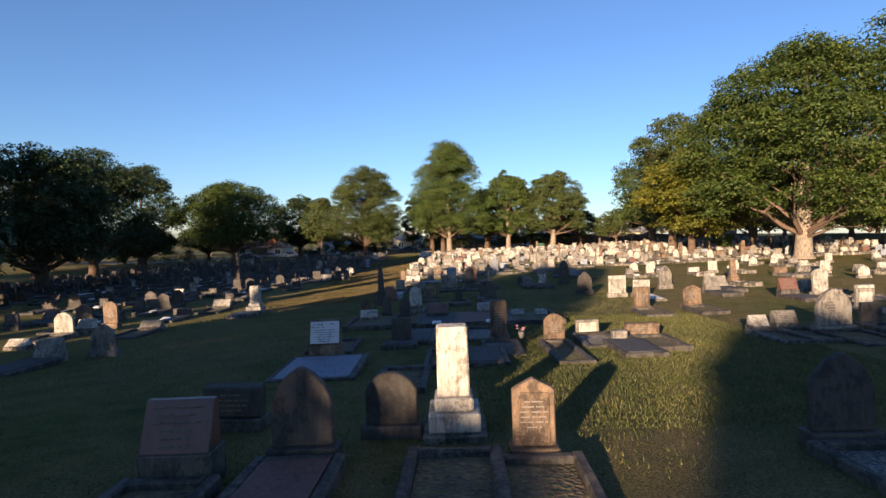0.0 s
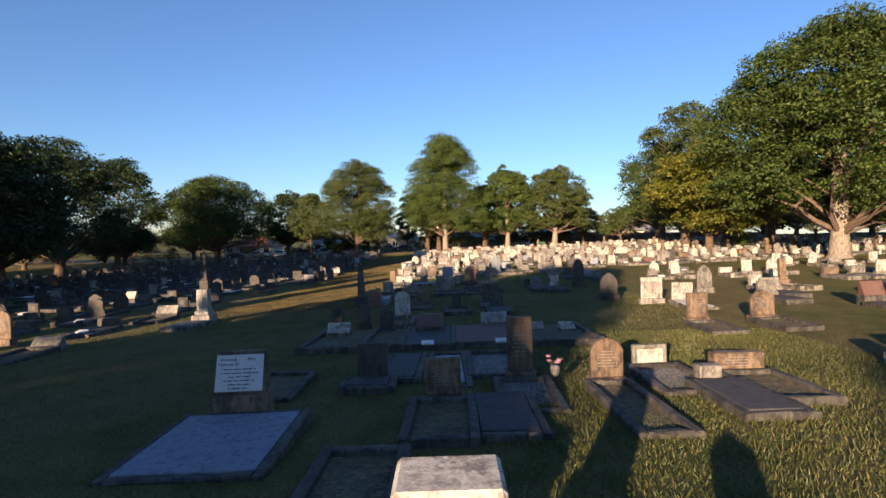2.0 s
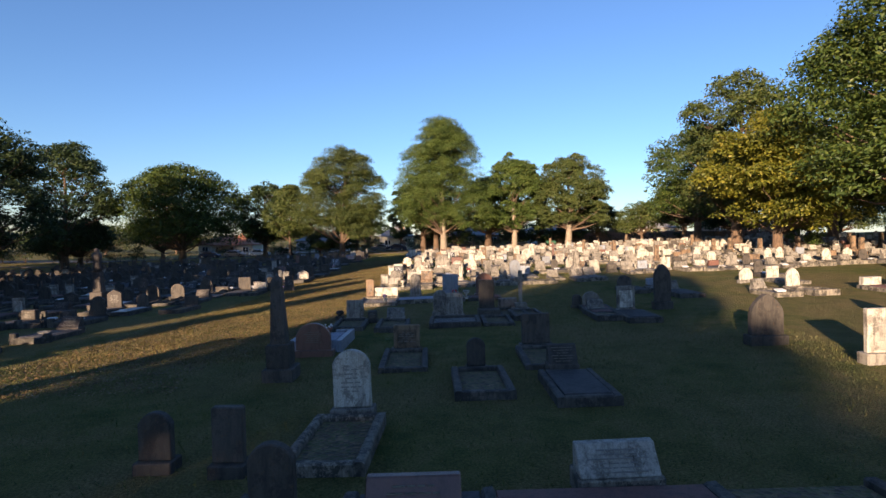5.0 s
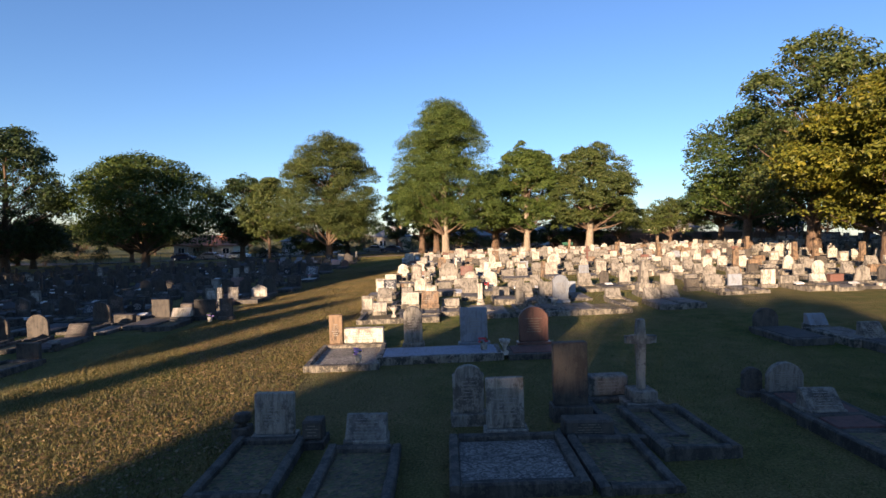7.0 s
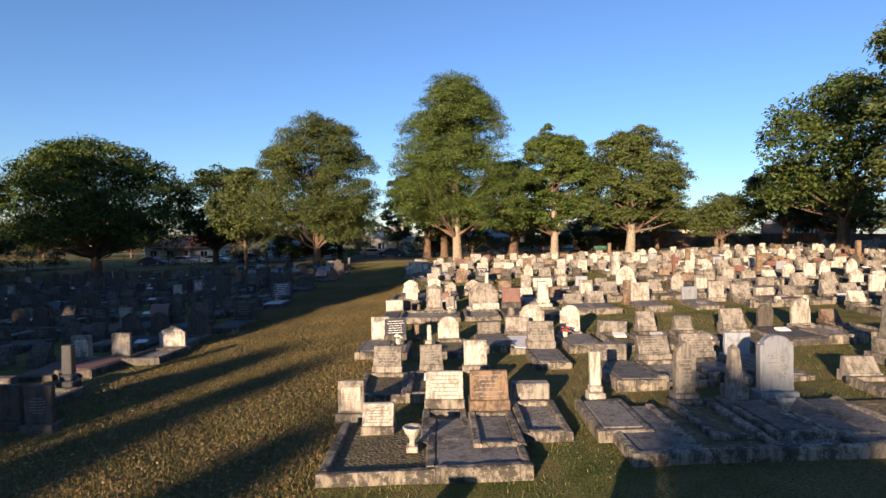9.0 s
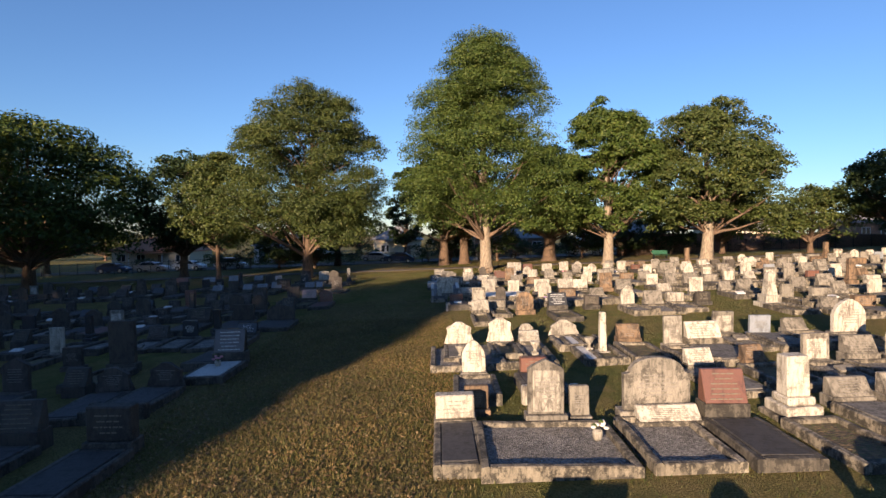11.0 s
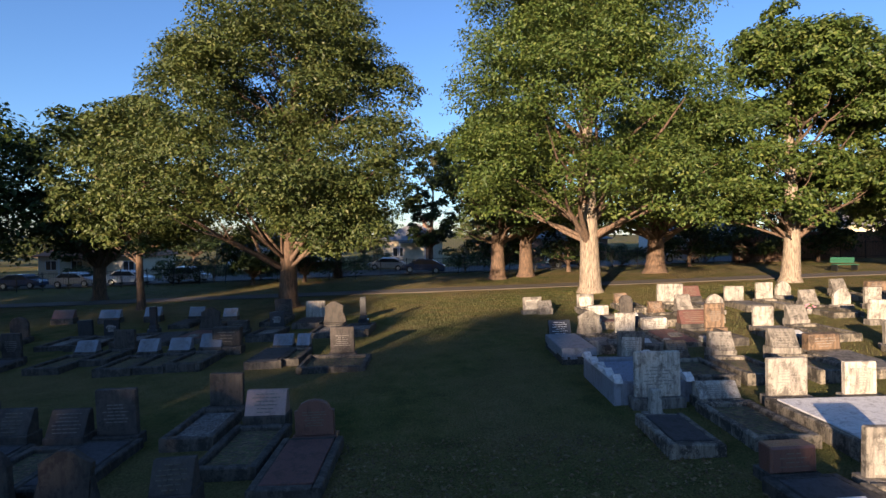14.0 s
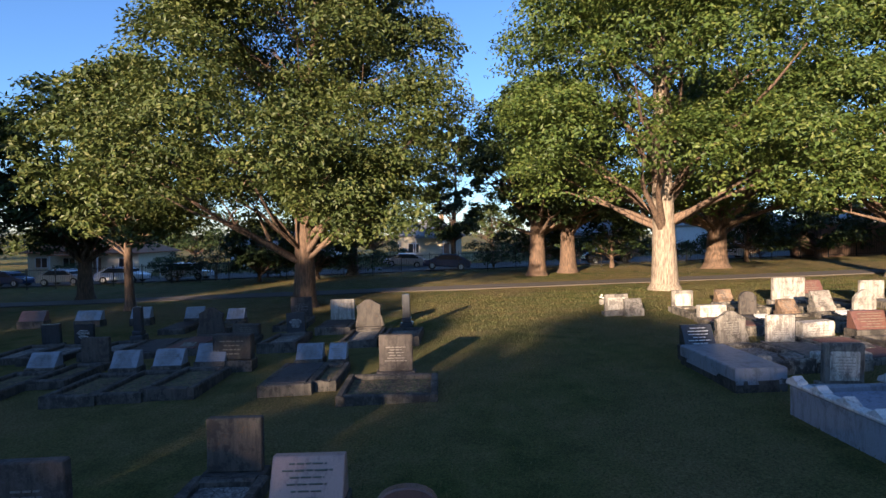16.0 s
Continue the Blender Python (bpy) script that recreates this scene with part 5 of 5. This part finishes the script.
plot_surround(0.54, 6.81, 52.69, 55.09, (("slab", 0.20), ("earth", 0.20), ("gravel", 0.20), ("slab", 0.20), ("earth", 0.20)), "weathered kerb around a row of old plots")
plot_surround(-0.73, 0.59, 73.98, 77.50, (("whiteslab", 0.45), ("earth", 0.55)), "kerb with a white slab and leafy plot")


def stone_urn(x, y, lift):
    root = tagged(new("stone_urn"), "weathered white stone urn on a grave", "urn", "stone urns")
    root.matrix_basis = pose(x, y, ground(x, y) + lift)
    part("foot", boxed(-0.1, 0.1, -0.1, 0.1, 0, 0.1, bev=0.01), STONE["white"], root)
    part("bowl", lathe([(0.07, 0.1), (0.045, 0.17), (0.06, 0.22), (0.13, 0.32), (0.17, 0.42), (0.15, 0.43), (0.11, 0.37)], 12), STONE["white"], root, "", True)
    return root


for ux, uy in ((-4.35, 75.1), (-2.0, 75.2), (-0.25, 75.4), (0.75, 45.6), (3.9, 54.2), (-3.0, 53.4)):
    stone_urn(ux, uy, 0.12)


def vase(x, y, lift, petal, label):
    root = tagged(new("flower_vase"), label, "vase")
    root.matrix_basis = pose(x, y, ground(x, y) + lift)
    part("vase_body", lathe([(0.06, 0), (0.085, 0.04), (0.1, 0.14), (0.085, 0.2)], 10), STONE["white"], root, "", True)
    r = random.Random(int(abs(x * 31 + y * 7)))
    for i in range(9):
        f = part("flower", lathe([(0.01, 0), (0.05, 0.02), (0.045, 0.05), (0.01, 0.06)], 7), petal if i % 3 else LEAF["green"], root)
        f.location = (r.uniform(-0.13, 0.13), r.uniform(-0.13, 0.13), r.uniform(0.2, 0.34))
    return root


PETAL = [plain("pink_petals", (0.6, 0.25, 0.3), 0.7), plain("white_petals", (0.7, 0.66, 0.6), 0.7), plain("red_petals", (0.5, 0.04, 0.05), 0.7), plain("purple_petals", (0.35, 0.22, 0.5), 0.7)]
VASES = ((-11.9, 75.2), (-3.9, 62.0), (0.2, 45.9), (-3.2, 45.0), (2.1, 16.4), (-2.1, 68.2), (1.6, 62.0), (0.5, 85.9), (4.6, 99.8), (-5.1, 105.5), (9.8, 27.6), (-10.9, 53.8))
for i, (vx, vy) in enumerate(VASES):
    vase(vx, vy, 0.2, PETAL[i % 4], ("pink", "white", "red", "purple")[i % 4] + " flowers in a small white stone vase on a grave")


def scatter(name, count, x0, x1, y0, y1, mat, label, seed, blade, near):
    """Thin upright blades, or flat curled leaves, over part of the lawn."""
    nr = np.random.RandomState(seed)
    px, py = nr.uniform(x0, x1, count), nr.uniform(y0, y1, count)
    keep = np.array([near(a, b) for a, b in zip(px, py)])
    px, py = px[keep], py[keep]
    n = len(px)
    pz = np.array([ground(a, b) + 0.035 * noise.noise((a * 0.35, b * 0.35, 0)) for a, b in zip(px, py)])
    ang = nr.uniform(0, 6.28, n)
    if blade:
        h = nr.uniform(0.03, 0.08, n)
        wd = nr.uniform(0.006, 0.014, n)
        lx, ly = nr.normal(0, 0.03, n), nr.normal(0, 0.03, n)
        co = np.stack([np.stack([px - np.cos(ang) * wd, py - np.sin(ang) * wd, pz - 0.01], 1), np.stack([px + np.cos(ang) * wd, py + np.sin(ang) * wd, pz - 0.01], 1), np.stack([px + lx, py + ly, pz + h], 1)], 1).reshape(-1, 3)
        fc = np.arange(n * 3).reshape(-1, 3)
    else:
        s = nr.uniform(0.02, 0.05, n)
        ux, uy = np.cos(ang) * s, np.sin(ang) * s
        z = pz + 0.015
        t = [nr.uniform(0, 0.04, n) for _ in range(4)]
        co = np.stack([np.stack([px - ux, py - uy, z + t[0]], 1), np.stack([px - uy * 0.5, py + ux * 0.5, z + t[1]], 1), np.stack([px + ux, py + uy, z + t[2]], 1), np.stack([px + uy * 0.5, py - ux * 0.5, z + t[3]], 1)], 1).reshape(-1, 3)
        fc = np.arange(n * 4).reshape(-1, 4)
    return tagged(mesh_object(name, co.tolist(), fc.tolist(), mat), label, "grass" if blade else "leaves", kind="stuff")


BLADE = leaf_material("grass_blades", (0.062, 0.085, 0.022), (0.12, 0.132, 0.04), (0.205, 0.165, 0.068))
DEAD = leaf_material("fallen_leaves", (0.10, 0.06, 0.03), (0.19, 0.125, 0.062), (0.29, 0.21, 0.11))
scatter("turf", 190000, -13, 10, 6, 112, BLADE, "short uneven lawn grass", 3, True, lambda a, b: True)
DRY = leaf_material("dry_grass_blades", (0.08, 0.075, 0.022), (0.15, 0.12, 0.045), (0.26, 0.18, 0.085))
scatter("lane_turf", 180000, -11.6, -4.4, 33, 84, DRY, "short tufted grass on the open lane", 6, True, lambda a, b: True)
scatter("lawn_turf", 60000, 0.5, 10, 8, 23, BLADE, "short tufted grass beside the graves", 7, True, lambda a, b: True)
scatter("leaf_litter", 105000, -12, 4, 30, 90, DEAD, "brown fallen leaves on the grass lane", 4, False, lambda a, b: a < -4.6 and noise.noise((a * 0.12, b * 0.10, 9)) > -0.35)
scatter("leaf_litter_under_trees", 16000, -24, 26, 104, 128, DEAD, "brown fallen leaves under the trees", 5, False, lambda a, b: True)


# ---- raised words on the white tablet of the blue slab grave ----
def words(body, size, m, parent):
    cu = bpy.data.curves.new("lettering", "FONT")
    cu.body, cu.size, cu.extrude, cu.align_x = body, size, 0.003, "CENTER"
    tmp = new("lettering", cu)
    me = bpy.data.meshes.new_from_object(tmp.evaluated_get(bpy.context.evaluated_depsgraph_get()))
    bpy.data.objects.remove(tmp)
    me.materials.append(INK_DARK)
    ob = new("lettering", me)
    ob.parent, ob.matrix_basis = parent, m
    return ob


INK_DARK = plain("black_lettering", (0.03, 0.03, 0.035), 0.5)
for ob in [o for o in scene.objects if o.name.startswith("desk_headstone") and abs(o.location.x + 3.44) < 0.05 and abs(o.location.y - 14.73) < 0.05]:
    for o in [q for q in ob.children if q.name.startswith("inscription")]:
        bpy.data.objects.remove(o)
    lay = pose(0, -0.232 + 0.24 * (0.79 - 0.45) / 0.68, 0.79, -19.4, 0, 0)
    plate = part("plaque", boxed(-0.39, 0.39, -0.012, 0.012, -0.3, 0.3, bev=0.004), STONE["plaque"], ob, "white marble plaque with black lettering")
    plate.matrix_basis = lay
    for body, cx, cz in (("In Loving", -0.19, 0.2), ("Memory of", -0.19, 0.12), ("Also", 0.19, 0.2)):
        words(body, 0.075, pose(cx, -0.014, cz, 90, 0, 0), plate)
    tagged(part("name_lines", bars(0.7, -0.28, 0.09, -0.012, 6, 0, 5), INK_DARK, plate), kind="stuff")


# ---- white plaques on the front kerb of the family plot ----
for wx, wy in ((-0.59, 20.86), (1.49, 20.86)):
    mark = tagged(new("grave_plaque"), "small white marble plaque leaning on a dark kerb", "plaque", "kerb plaques")
    mark.matrix_basis = pose(wx, wy, ground(wx, wy) + 0.2, 20, -1.6, 0)
    part("plate", boxed(-0.17, 0.17, -0.1, 0.1, 0.0, 0.05, bev=0.008), STONE["plaque"], mark)
    tagged(part("inscription", bars(0.26, -0.04, 0.04, -0.1, 2, 0, 3), INK, mark), kind="stuff").matrix_local = pose(0, 0, 0.025)


# ---- polished dark plot with two wells, and its flower pot ----
TERRACOTTA = plain("terracotta_pot", (0.33, 0.12, 0.07), 0.8)
# the blue stone colours stand in for sky reflected in dark polish
blue_plot = tagged(new("ledger_grave"), "polished dark granite ledger with two planting wells, sky reflection coloured in blue-grey", "grave")
blue_plot.matrix_basis = pose(-4.0, 36.2, ground(-4.0, 36.2), -1.5, -2.5, 0)
part("side_kerb", boxed(-0.78, -0.62, -2.2, 0.0, -0.3, 0.32, bev=0.012), STONE["blue"], blue_plot)
part("side_kerb", boxed(0.62, 0.78, -2.2, 0.0, -0.3, 0.32, bev=0.012), STONE["blue"], blue_plot)
for wx0, wx1 in ((-0.616, -0.2), (0.2, 0.616)):
    part("back_kerb", boxed(wx0, wx1, -0.14, 0.0, -0.3, 0.32, bev=0.012), STONE["blue"], blue_plot)
    part("well_soil", boxed(wx0, wx1, -0.74, -0.144, -0.3, 0.12), EARTH, blue_plot)
part("ledger_slab", boxed(-0.616, 0.616, -2.2, -0.745, -0.3, 0.335, bev=0.015), STONE["blueslab"], blue_plot)
pot = tagged(new("flower_pot"), "terracotta pot of small white flowers on a polished ledger grave", "flower pot")
pot.matrix_basis = blue_plot.matrix_basis @ pose(-0.02, -0.42, 0.12)
part("pot", lathe([(0.11, 0), (0.16, 0.26), (0.18, 0.26), (0.18, 0.32), (0.15, 0.32), (0.14, 0.28)], 12), TERRACOTTA, pot, "", True)
pr_ = random.Random(5)
for i in range(16):
    fl = part("flower", lathe([(0.01, 0), (0.035, 0.015), (0.03, 0.035), (0.008, 0.045)], 6), PETAL[1] if i % 4 else LEAF["green"], pot)
    fl.location = (pr_.uniform(-0.15, 0.15), pr_.uniform(-0.15, 0.15), pr_.uniform(0.31, 0.40))
part("well_middle", boxed(-0.196, 0.196, -0.74, 0.0, -0.3, 0.11, bev=0.01), STONE["blue"], blue_plot)
